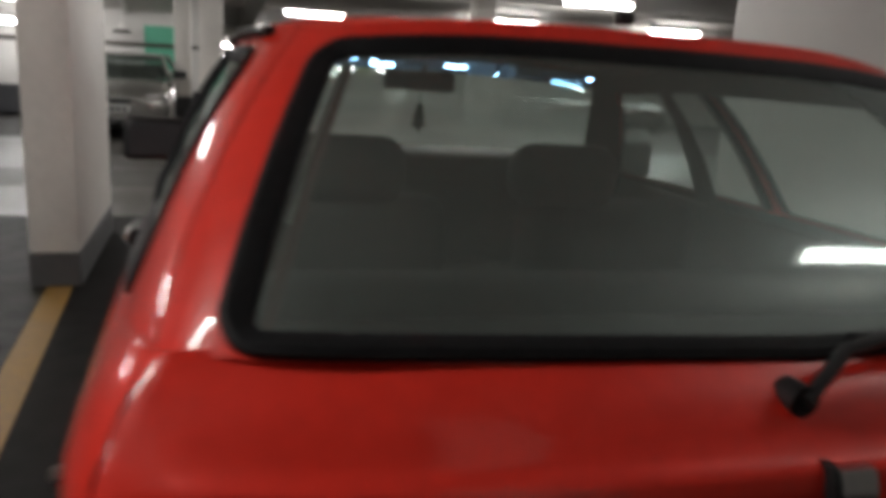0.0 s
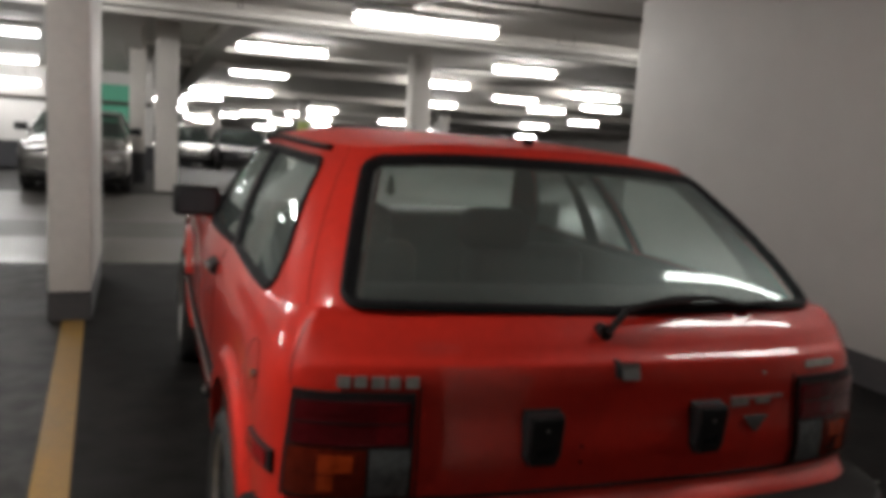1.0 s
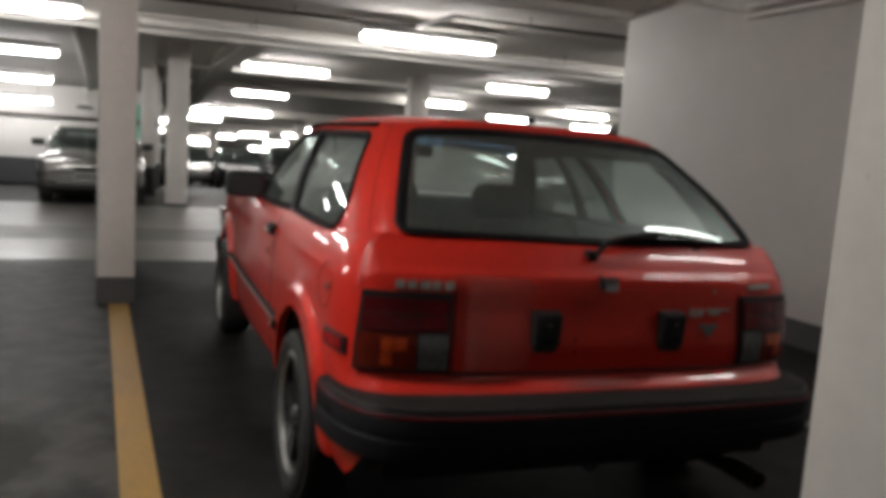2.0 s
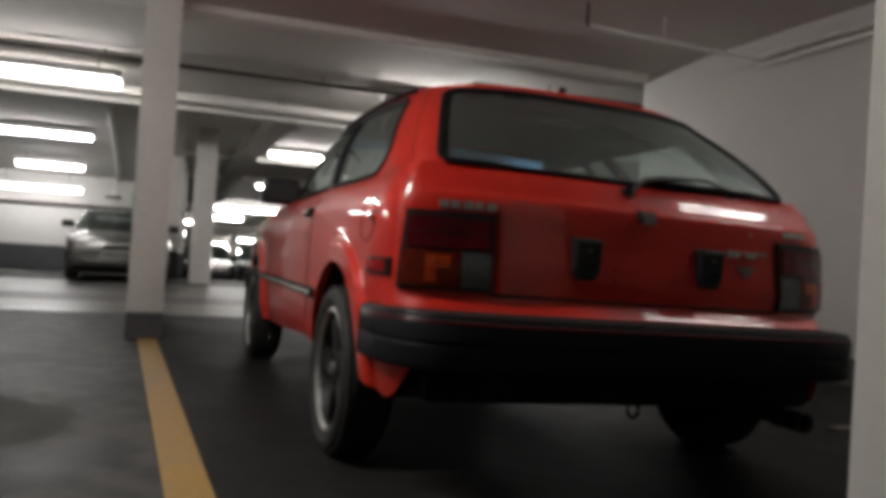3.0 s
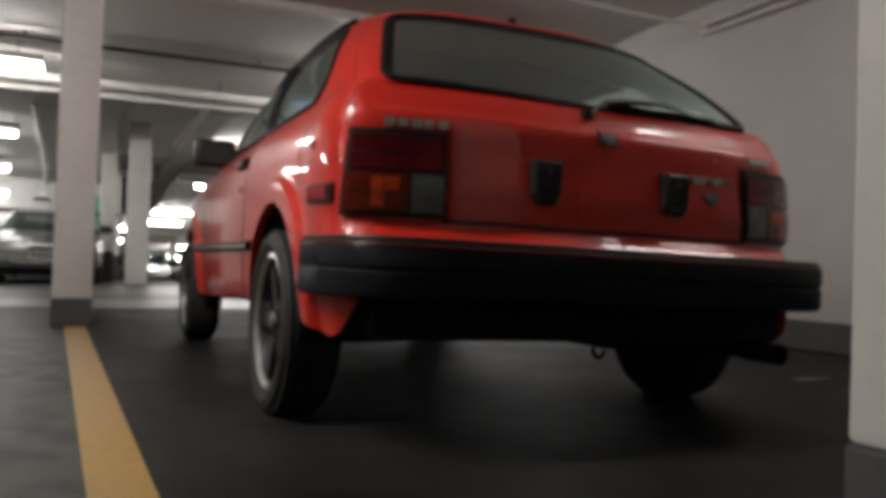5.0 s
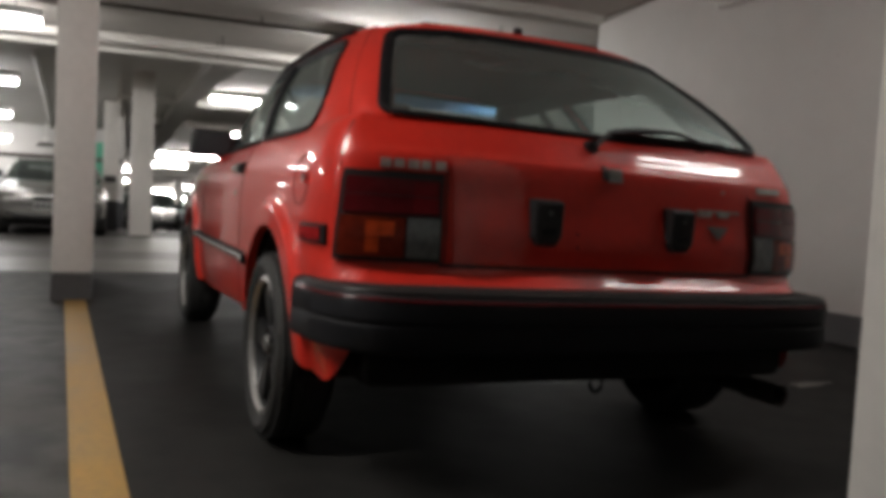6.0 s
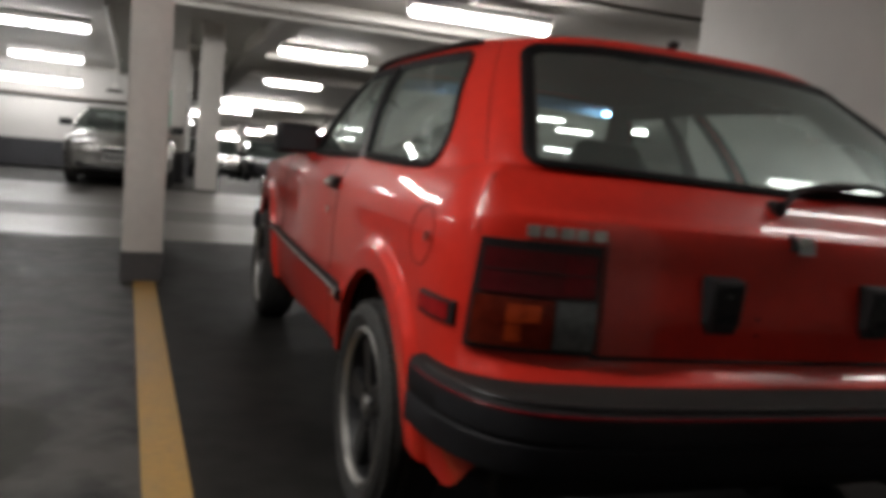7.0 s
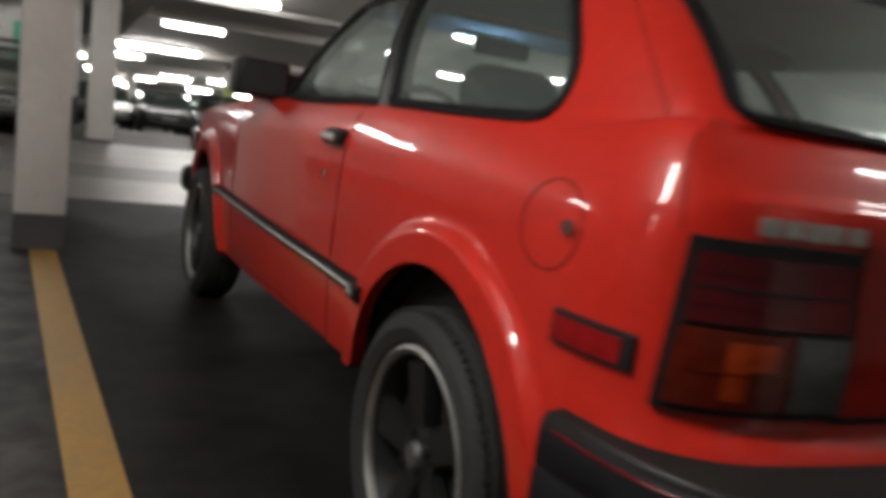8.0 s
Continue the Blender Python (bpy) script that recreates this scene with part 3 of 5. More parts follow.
NS, NW = 230, 26
ss = sorted(set(list(np.linspace(0, 0.2, 26)) + list(np.linspace(0.2, 0.3, 34)) + list(np.linspace(0.3, 0.95, NS)) + list(np.linspace(0.95, 1, 8)) + [0.1925]))
ws = sorted(set(list(np.linspace(0, 1, NW)) + [0.125, 0.14, 0.155, 0.17, 0.185, 0.20, 0.213, 0.225, 0.247, 0.765, 0.795, 0.807, 0.818, 0.829, 0.84]))
bm = bmesh.new()
cols = {}
for sgn in (-1, 1):
    rows = []
    for s in ss:
        b, t = bottom(s), float(top_z(s)[0])
        col = []
        for w in ws:
            p = shell(s, b + (t - b) * w)
            key = (0, s, w) if s in (0.0, 1.0) else (sgn, s, w)
            if key not in cols:
                cols[key] = bm.verts.new((sgn * p.x if s not in (0.0, 1.0) else 0.0, p.y, p.z))
            col.append(cols[key])
        # a turned-in lip along the lower edge
        q = shell(s, b, -0.03)
        key = (0, s, -1) if s in (0.0, 1.0) else (sgn, s, -1)
        if key not in cols:
            cols[key] = bm.verts.new((sgn * q.x if s not in (0.0, 1.0) else 0.0, q.y, b + 0.004))
        rows.append([cols[key]] + col)
    grid_faces(bm, rows)
# bonnet and cowl, closed across between the two sides
hood_s = [s for s in ss if s >= 0.69]
left, right = [cols[(-1, s, 1.0) if s < 1 else (0, s, 1.0)] for s in hood_s], [cols[(1, s, 1.0) if s < 1 else (0, s, 1.0)] for s in hood_s]
rows = []
for a, b in zip(left[:-1], right[:-1]):
    row = [a]
    for k in range(1, 12):
        q = k / 12
        p = a.co.lerp(b.co, q)
        p.z += 0.035 * (1 - (2 * q - 1) ** 4)
        row.append(bm.verts.new(p))
    rows.append(row + [b])
grid_faces(bm, rows)
hull = bm

# glasshouse
base_ring = spline([(0.0, 0.0, 0.112, 0.890), (0.12, 0.355, 0.122, 0.897), (0.20, 0.571, 0.140, 0.900), (0.235, 0.645, 0.172, 0.897), (0.27, 0.691, 0.25, 0.888), (0.33, 0.717, 0.40, 0.872),
                    (0.57, 0.728, 1.06, 0.866), (0.80, 0.715, 1.92, 0.850), (0.84, 0.66, 2.08, 0.855), (0.90, 0.45, 2.22, 0.868), (1.0, 0.0, 2.30, 0.872)])
top_ring = spline([(0.0, 0.0, 0.520, 1.240), (0.12, 0.277, 0.527, 1.235), (0.20, 0.438, 0.550, 1.220), (0.235, 0.486, 0.585, 1.213), (0.27, 0.512, 0.635, 1.213), (0.33, 0.537, 0.74, 1.215),
                   (0.57, 0.552, 1.29, 1.216), (0.80, 0.535, 1.66, 1.196), (0.84, 0.50, 1.72, 1.198), (0.90, 0.33, 1.77, 1.212), (1.0, 0.0, 1.79, 1.222)])


def house(s, v, off=0.0):
    """A point of the glasshouse: s round the car as above (negative on its left), v from the belt up to the roof's edge."""
    g = 1 if s >= 0 else -1
    a = abs(s)

    def raw(a, v):
        p, q = Vector(base_ring(a)), Vector(top_ring(a))
        return p.lerp(q, v)

    e = 2e-3
    p = raw(a, v)
    da = raw(min(1, a + e), v) - raw(max(0, a - e), v)
    if a < e or a > 1 - e:
        da = Vector((1 if a < e else -1, 0, 0))
    n = da.cross(raw(a, min(1, v + e)) - raw(a, max(0, v - e)))
    n.normalize()
    if n.dot(Vector((p.x, p.y - 1.1, 0.3))) < 0:
        n = -n
    p = p + n * (0.022 * math.sin(math.pi * min(1, max(0, v)) ** (0.72 + 0.28 * ramp01(a, 0.22, 0.30))) + off)
    return Vector((g * p.x, p.y, p.z)), Vector((g * n.x, n.y, n.z))


def rounded(s0, v0, s1, v1, radii, slope0=0.0, slope1=0.0, n=9, aspect=0.2):
    """A rounded outline in (s, v): radii of the corners s0v0, s1v0, s1v1, s0v1 in v."""
    pts = []
    corners = ((s0, v0, 1, 1, radii[0], math.pi), (s1, v0, -1, 1, radii[1], 1.5 * math.pi), (s1, v1, -1, -1, radii[2], 0), (s0, v1, 1, -1, radii[3], 0.5 * math.pi))
    for cs, cv, ds, dv, r, a0 in corners:
        ra = r * aspect
        for k in range(n):
            q = a0 + 0.5 * math.pi * k / (n - 1)
            pts.append((cs + ds * ra + ra * math.cos(q), cv + dv * r + r * math.sin(q)))
    out = []
    for i, (s, v) in enumerate(pts):
        t, w = pts[(i + 1) % len(pts)]
        m = max(1, int(math.hypot((t - s) * 3.0, (w - v) * 0.45) / 0.04))
        out += [(s + (t - s) * k / m, v + (w - v) * k / m) for k in range(m)]
    return out


def inside(poly, s, v):
    hit = False
    for i in range(len(poly)):
        (a, b), (c, d) = poly[i - 1], poly[i]
        if (b > v) != (d > v) and s < (c - a) * (v - b) / (d - b) + a:
            hit = not hit
    return hit


def pane_and_seal(name, poly, mat, wide, label):
    cs, cv = sum(p[0] for p in poly) / len(poly), sum(p[1] for p in poly) / len(poly)
    bm = bmesh.new()
    rows = []
    for q in (1.0, 0.85, 0.68, 0.5, 0.32, 0.15):
        rows.append([bm.verts.new(house(cs + (s - cs) * q, cv + (v - cv) * q, -0.006)[0]) for s, v in poly])
    for r, t in zip(rows, rows[1:]):
        for i in range(len(poly)):
            bm.faces.new((r[i - 1], r[i], t[i], t[i - 1]))
    bm.faces.new(rows[-1])
    ob = part(name, bm, mat, car, label)
    ob.visible_shadow = False
    pts = [house(s, v) for s, v in poly]
    bm = bmesh.new()
    loops = []
    for i, (p, nrm) in enumerate(pts):
        t = (pts[(i + 1) % len(pts)][0] - pts[i - 1][0]).normalized()
        w = nrm.cross(t)
        w = -w if w.dot(pts[0][0].lerp(pts[len(pts) // 2][0], 0.5) - p) < 0 else w
        loops.append([bm.verts.new(p + w * a * wide + nrm * h) for a, h in ((-0.45, -0.004), (-0.42, 0.004), (-0.1, 0.008), (0.3, 0.005), (0.75, -0.004), (0.8, -0.012))])
    grid_faces(bm, loops, closed=True)
    part("window_seal", bm, BLACK_RUBBER, ob, "black rubber window seal")
    return ob


rear_win = rounded(-0.219, 0.024, 0.219, 0.905, (0.07, 0.07, 0.10, 0.10), aspect=0.22)
quarter_win = [rounded(0.309, 0.02, 0.565, 0.86, (0.34, 0.05, 0.05, 0.12), aspect=0.15)]
door_win = [rounded(0.582, 0.02, 0.795, 0.86, (0.04, 0.04, 0.06, 0.05), aspect=0.1)]
holes = [rear_win, quarter_win[0], door_win[0]]
bm = hull
hs = sorted(set(list(np.linspace(0, 0.3, 80)) + list(np.linspace(0.3, 0.82, 110)) + list(np.linspace(0.82, 1, 26))))
hv = list(np.linspace(0, 1, 30))
roof_edge = {}
for sgn in (-1, 1):
    rows = []
    for s in hs:
        row = []
        for v in hv:
            key = (0 if s in (0.0, 1.0) else sgn, s, v)
            if key not in roof_edge:
                roof_edge[key] = bm.verts.new(house(sgn * s, v)[0])
            row.append(roof_edge[key])
        rows.append(row)

    def cut(i, j):
        s, v = (hs[i] + hs[i + 1]) / 2, (hv[j] + hv[j + 1]) / 2
        return any(inside(h, s, v) for h in holes) or (s > 0.838 and 0.05 < v < 0.94)

    grid_faces(bm, rows, skip=cut)
# roof panel between the edges
rs = [s for s in hs if 0.2 <= s <= 0.845]
rows = []
roof = bmesh.new()
for s in rs:
    a, b = [roof.verts.new(roof_edge[(g, s, 1.0)].co) for g in (-1, 1)]
    row = [a]
    f = (s - 0.2) / 0.645
    for k in range(1, 16):
        q = k / 16
        p = a.co.lerp(b.co, q)
        lift = 0.042 * (1 - (2 * q - 1) ** 4) * (0.55 + 0.45 * math.sin(math.pi * min(1, max(0, f))))
        p.z += lift
        bow = 1 - (2 * q - 1) ** 2
        p.y += (-0.03 * bow * (1 - f) ** 3 + 0.07 * bow * f**3)
        row.append(roof.verts.new(p))
    rows.append(row + [b])
grid_faces(roof, rows)
front_edge = [roof_edge[(0 if s == 1.0 else -1, s, 1.0)] for s in hs if s >= 0.845] + [roof_edge[(1, s, 1.0)] for s in reversed(hs) if 0.845 <= s < 1.0]
back_edge = [roof_edge[(0 if s == 0.0 else -1, s, 1.0)] for s in reversed(hs) if s <= 0.2] + [roof_edge[(1, s, 1.0)] for s in hs if 0 < s <= 0.2]


def zip_edges(bm, a, b):
    """Closes the strip between two open edges of unlike counts that share their ends."""
    i = j = 0
    while i < len(a) - 1 or j < len(b) - 1:
        if j == len(b) - 1 or (i < len(a) - 1 and (i + 1) / (len(a) - 1) <= (j + 1) / (len(b) - 1)):
            vs = [a[i], a[i + 1], b[j]]
            i += 1
        else:
            vs = [a[i], b[j + 1], b[j]]
            j += 1
        if len(set(vs)) == 3:
            bm.faces.new(vs)


zip_edges(roof, [roof.verts.new(v.co) for v in back_edge], rows[0])
zip_edges(roof, [roof.verts.new(v.co) for v in front_edge], rows[-1])
bmesh.ops.remove_doubles(roof, verts=roof.verts, dist=0.0008)
part("roof", roof, MATT_RED, car, "matt red roof panel")
# shoulders: close the strip between the flanks and the glasshouse
def house_s(s):
    if s <= 0.33:
        return s
    y = 0.40 + (outline(s)[1] - 0.35) * (1.92 - 0.40) / (outline(0.645)[1] - 0.35)
    lo, hi = 0.33, 0.80
    for _ in range(40):
        mid = (lo + hi) / 2
        lo, hi = (mid, hi) if base_ring(mid)[1] < y else (lo, mid)
    return lo


for sgn in (-1, 1):
    rows = []
    for s in [s for s in ss if s <= 0.646]:
        a = cols[(0 if s == 0.0 else sgn, s, 1.0)]
        q = house(sgn * house_s(s), 0.0)[0]
        if s == 0.0:
            q.x = 0.0
        hs_here, up, low = house_s(s), float(top_z(s)[0]), 0.012
        d0 = (shell(s, up) - shell(s, up - low)).normalized()
        d0.x *= sgn
        d1 = (house(sgn * hs_here, 0.03)[0] - q).normalized()
        span = (q - a.co).length
        c0, c1 = a.co + d0 * span * 0.4, q - d1 * span * 0.4
        curve = []
        for k in range(1, 6):
            u = k / 6
            m = (1 - u) ** 3 * a.co + 3 * u * (1 - u) ** 2 * c0 + 3 * u * u * (1 - u) * c1 + u**3 * q
            if s == 0.0:
                m.x = 0.0
            curve.append(m)
        key = (0 if s == 0.0 else sgn, s, "m")
        if key not in cols:
            under_q = house(sgn * house_s(s), 0.035, -0.010)[0]
            if s == 0.0:
                under_q.x = 0.0
            cols[key] = tuple(bm.verts.new(p) for p in (*curve, q - Vector((0, 0, 0.001)), under_q))
        rows.append([a, *cols[key]])
    grid_faces(bm, rows)
# cowl under the windscreen
rows = []
for k in range(25):
    q = -1 + 2 * k / 24
    b = house(math.copysign(0.80 + 0.2 * (1 - abs(q)), q) if abs(q) > 1e-9 else 1.0, 0.0)[0]
    rows.append([bm.verts.new(b), bm.verts.new((0.74 * q, 2.10 + 0.24 * (1 - q * q), 0.846 + 0.03 * (1 - q**4)))])
grid_faces(bm, rows)
bmesh.ops.remove_doubles(bm, verts=bm.verts, dist=0.0012)
body = part("body", bm, RED, car, "glossy red painted body shell")

pane_and_seal("rear_window", rear_win, REAR_PANE, 0.027, "dusty tinted rear window")
for sgn in (-1, 1):
    pane_and_seal("side_window", [(sgn * s, v) for s, v in quarter_win[0]], PANE, 0.024, "rear quarter window")
    pane_and_seal("side_window", [(sgn * s, v) for s, v in door_win[0]], PANE, 0.024, "door window")
    # black centre pillar and drip rail
    bm = bmesh.new()
    rows = [[bm.verts.new(house(sgn * s, v, 0.006)[0]) for s in (0.562, 0.567, 0.580, 0.585)] for v in np.linspace(0.0, 0.90, 12)]
    grid_faces(bm, rows)
    part("centre_pillar", bm, BLACK_PLASTIC, car, "black centre pillar")
    part("drip_rail", tube_along([house(sgn * s, 0.955, 0.006)[0] for s in np.linspace(0.30, 0.82, 40)], 0.009, 8), BLACK_RUBBER, car, "black drip rail")
# windscreen with a blue band along its top
bm = bmesh.new()
sv = [-(1 - q) if q > 0 else (1 + q) for q in np.linspace(-0.168, 0.168, 24)]
rows = [[bm.verts.new(house(s if abs(s) < 1 else 1.0, v, -0.004)[0]) for s in sv] for v in np.linspace(0.04, 0.79, 10)]
grid_faces(bm, rows)
wind = part("windscreen", bm, MILKY_PANE, car, "milky windscreen")
wind.visible_shadow = False
bm = bmesh.new()
rows = [[bm.verts.new(house(s if abs(s) < 1 else 1.0, v, -0.004)[0]) for s in sv] for v in np.linspace(0.79, 0.95, 4)]
grid_faces(bm, rows)
band = part("sun_band", bm, BLUE_BAND, wind, "blue tinted sun band")
band.visible_shadow = False


# tail: lamps, seams, lock, plate lamps, badges
def rear_patch(name, x0, z0, x1, z1, off, thick, mat, parent, label="", nx=10, nz=5, skew=0.0, round_c=0.0):
    """A raised patch that follows the tail, between x0 and x1 and z0 and z1."""
    bm = bmesh.new()

    def at(i, j, o):
        a, b = i / nx, j / nz
        x, z = x0 + (x1 - x0) * a, z0 + (z1 - z0) * b
        x += skew * (z - z0) * (1 - a)
        return rear_pt(x, z, o)

    topv = [[bm.verts.new(at(i, j, off)) for j in range(nz + 1)] for i in range(nx + 1)]
    low = [[bm.verts.new(at(i, j, off - thick)) for j in range(nz + 1)] for i in range(nx + 1)]
    grid_faces(bm, topv)
    grid_faces(bm, low)
    for i in range(nx):
        bm.faces.new((topv[i][0], topv[i + 1][0], low[i + 1][0], low[i][0]))
        bm.faces.new((topv[i][nz], topv[i + 1][nz], low[i + 1][nz], low[i][nz]))
    for j in range(nz):
        bm.faces.new((topv[0][j], topv[0][j + 1], low[0][j + 1], low[0][j]))
        bm.faces.new((topv[nx][j], topv[nx][j + 1], low[nx][j + 1], low[nx][j]))
    edges = [e for e in bm.edges if e.is_manifold and e.calc_face_angle(0) > 0.9]
    bmesh.ops.bevel(bm, geom=edges, offset=min(0.006, thick * 0.4), segments=2, affect="EDGES")
    return part(name, bm, mat, parent, label)


def plate_lamp(sgn):
    """A bracket with cut lower corners, its hood standing out over a recessed lens."""
    cx = sgn * 0.210
    rim = [(-0.040, 0.716), (0.040, 0.716), (0.041, 0.700), (0.040, 0.625), (0.027, 0.604), (-0.027, 0.604), (-0.040, 0.625), (-0.041, 0.700)]
    bm = bmesh.new()
    rings = []
    for grow, low, high in ((1.06, -0.004, -0.004), (1.06, 0.004, 0.004), (1.0, 0.010, 0.012), (0.97, 0.020, 0.034), (0.86, 0.023, 0.037)):
        ring = []
        for x, z in rim:
            zz = 0.662 + (z - 0.662) * grow
            out = low + (high - low) * ramp01(zz, 0.62, 0.70)
            ring.append(bm.verts.new(rear_pt(cx + x * grow, zz, out)))
        rings.append(ring)
    for r, t in zip(rings, rings[1:]):
        for i in range(8):
            bm.faces.new((r[i - 1], r[i], t[i], t[i - 1]))
    bm.faces.new(rings[-1])
    bracket = part("plate_lamp", bm, BLACK_PLASTIC, car, "black plate lamp bracket", smooth=False)
    rear_patch("lamp_lens", cx - 0.020, 0.628, cx + 0.020, 0.650, 0.027, 0.010, BLACK_RUBBER, bracket, "", 3, 2)
    part("lamp_screw", tube_along([rear_pt(cx, 0.684, 0.030), rear_pt(cx, 0.684, 0.039)], 0.005, 10), CAP_METAL, bracket)


for sgn in (-1, 1):
    lamp = rear_patch("tail_lamp", sgn * 0.730, 0.5440, sgn * 0.488, 0.7600, 0.010, 0.035, BLACK_PLASTIC, car, "tail lamp in a black housing", 16, 6, skew=-sgn * 0.035)
    rear_patch("red_lens", sgn * 0.716, 0.6590, sgn * 0.498, 0.7430, 0.016, 0.012, LENS_RED, lamp, "dark red lens", 14, 4, skew=-sgn * 0.035)
    rear_patch("reflector", sgn * 0.562, 0.6660, sgn * 0.503, 0.7360, 0.0168, 0.008, LENS_REFLECT, lamp, "bright red reflector", 5, 3)
    rear_patch("amber_lens", sgn * 0.722, 0.5550, sgn * 0.580, 0.6510, 0.016, 0.012, LENS_AMBER, lamp, "amber indicator lens", 12, 4, skew=-sgn * 0.035)
    rear_patch("clear_lens", sgn * 0.575, 0.5560, sgn * 0.496, 0.6510, 0.016, 0.012, LENS_CLEAR, lamp, "clear reversing lens", 6, 4)
    rear_patch("indicator_reflector", sgn * 0.668, 0.6060, sgn * 0.605, 0.6400, 0.0166, 0.008, LENS_ORANGE, lamp, "orange indicator reflector", 5, 3)
    rear_patch("indicator_reflector", sgn * 0.668, 0.5660, sgn * 0.640, 0.6070, 0.0165, 0.008, LENS_ORANGE, lamp, "orange indicator reflector", 3, 3)
    rear_patch("lens_groove", sgn * 0.712, 0.7005, sgn * 0.500, 0.7030, 0.0172, 0.006, BLACK_PLASTIC, lamp, "", 14, 1, skew=-sgn * 0.035)
    # ribs moulded across the outer part of the lens
    for zz in (0.599, 0.680, 0.719):
        rear_patch("lens_rib", sgn * 0.715, zz, sgn * 0.63, zz + 0.0025, 0.0172, 0.006, LENS_RED if zz > 0.64 else LENS_AMBER, lamp, "", 4, 1)
    plate_lamp(sgn)
    # quarter seams beside the hatch
    part("hatch_seam", tube_along([rear_pt(sgn * x, z, 0.0012) for x, z in zip(np.linspace(0.478, 0.478, 8), np.linspace(0.543, 0.77, 8))], 0.0022, 6), UNDER, car)
    upper = [house(sgn * (0.258 - 0.003 * (1 - v)), v, -0.0002)[0] for v in np.linspace(1.0, 0.0, 26)]
    lower = [Vector((sgn * q.x, q.y, q.z)) for q in (shell(0.262 - 0.010 * k / 7, 0.882 - 0.118 * k / 7, 0.0002) for k in range(8))]
    part("hatch_seam", tube_along(upper, 0.0014, 6), SOFT_SEAM, car)
    part("hatch_seam", tube_along(lower, 0.0014, 6), SOFT_SEAM, car)
part("hatch_seam", tube_along([rear_pt(x, 0.541, 0.001) for x in np.linspace(-0.49, 0.49, 40)], 0.0045, 6), UNDER, car)
lock = rear_patch("lock_cover", -0.024, 0.776, 0.020, 0.812, 0.012, 0.02, CHROME, car, "chrome hatch lock", 4, 3)
rear_patch("lock_shade", -0.036, 0.782, -0.026, 0.816, 0.014, 0.02, BLACK_PLASTIC, lock, "", 2, 3)
letter = thing("maker_badge", pose(0, 0, 0), "", "")
letter.parent = car
for k, (w, lowz) in enumerate(((0.026, 0.769), (0.024, 0.770), (0.027, 0.769), (0.022, 0.769), (0.026, 0.770))):
    x = -0.645 + k * 0.034
    rear_patch("badge_bar", x, lowz, x + w, 0.791, 0.006, 0.008, BADGE, letter, "", 1, 1)
badge = thing("model_badge", pose(0, 0, 0), "", "")
badge.parent = car
for x0, x1, z0, z1 in ((0.285, 0.44, 0.716, 0.722), (0.285, 0.335, 0.702, 0.716), (0.36, 0.40, 0.704, 0.716)):
    rear_patch("badge_bar", x0, z0, x1, z1, 0.006, 0.008, BADGE, badge, "", 3, 1)
for k in range(4):
    rear_patch("badge_bar", 0.325 + k * 0.009, 0.668 - k * 0.009, 0.395 - k * 0.009, 0.676 - k * 0.009, 0.005, 0.007, CAP_METAL, badge, "", 2, 1)
rear_patch("badge_bar", 0.52, 0.782, 0.62, 0.797, 0.006, 0.008, BADGE, badge, "", 3, 1)

# Two dark and two pale dots set on the tail panel.
for x, z in ((-0.11, 0.634), (-0.11, 0.60)):
    part("panel_dot", tube_along([rear_pt(x, z, -0.002), rear_pt(x, z, 0.002)], 0.0040, 10), SEAM, car)
for x, z in ((0.32, 0.715), (0.38, 0.775)):
    part("panel_dot", tube_along([rear_pt(x, z, -0.002), rear_pt(x, z, 0.002)], 0.0045, 10), BADGE, car)

# bumper, swept round the tail
bump = spline([(0.0, 0.0, -0.150), (0.3, 0.36, -0.145), (0.5, 0.575, -0.128), (0.62, 0.68, -0.095), (0.72, 0.745, -0.035), (0.82, 0.782, 0.06), (1.0, 0.800, 0.215)])


def bumper_pt(q, out, z):
    g = -1 if q < 0 else 1
    a = abs(q)
    p, e = bump(a), 1e-3
    t = bump(min(1, a + e)) - bump(max(0, a - e))
    n = Vector((t[1], -t[0], 0)).normalized()
    return Vector((g * (p[0] + n.x * out), p[1] + n.y * out, z))


bm = bmesh.new()
prof = [(-0.17, 0.362), (-0.02, 0.346), (-0.004, 0.352), (0.0, 0.364), (0.0, 0.408), (-0.005, 0.412), (-0.005, 0.418), (0.0, 0.422), (0.0, 0.462), (-0.006, 0.478), (-0.022, 0.488), (-0.17, 0.494)]
rows = [[bm.verts.new(bumper_pt(q, o * (1 - 0.55 * ramp01(abs(q), 0.6, 1.0)), z)) for o, z in prof] for q in np.linspace(-1, 1, 96)]
grid_faces(bm, rows)
bm.faces.new(rows[0])
bm.faces.new(rows[-1])
rear_bumper = part("rear_bumper", bm, BUMPER_PLASTIC, car, "black plastic rear bumper")
bm = bmesh.new()
rows = [[bm.verts.new(bumper_pt(q, o * (1 - 0.55 * ramp01(abs(q), 0.6, 1.0)), z)) for o, z in ((-0.0065, 0.4795), (-0.022, 0.490), (-0.09, 0.4935), (-0.165, 0.4965))] for q in np.linspace(-0.995, 0.995, 90)]
grid_faces(bm, rows)
part("bumper_top", bm, BUMPER_TOP, rear_bumper, "dusty grey top of the bumper")
part("bumper_bead", tube_along([bumper_pt(q, -0.013, 0.486) for q in np.linspace(-0.99, 0.99, 90)], 0.0045, 6), BLACK_PLASTIC, rear_bumper)


part("red_line", tube_along([bumper_pt(q, -0.0025, 0.470) for q in np.linspace(-0.97, 0.97, 90)], 0.0030, 6), LENS_REFLECT, rear_bumper, "thin red trim line")


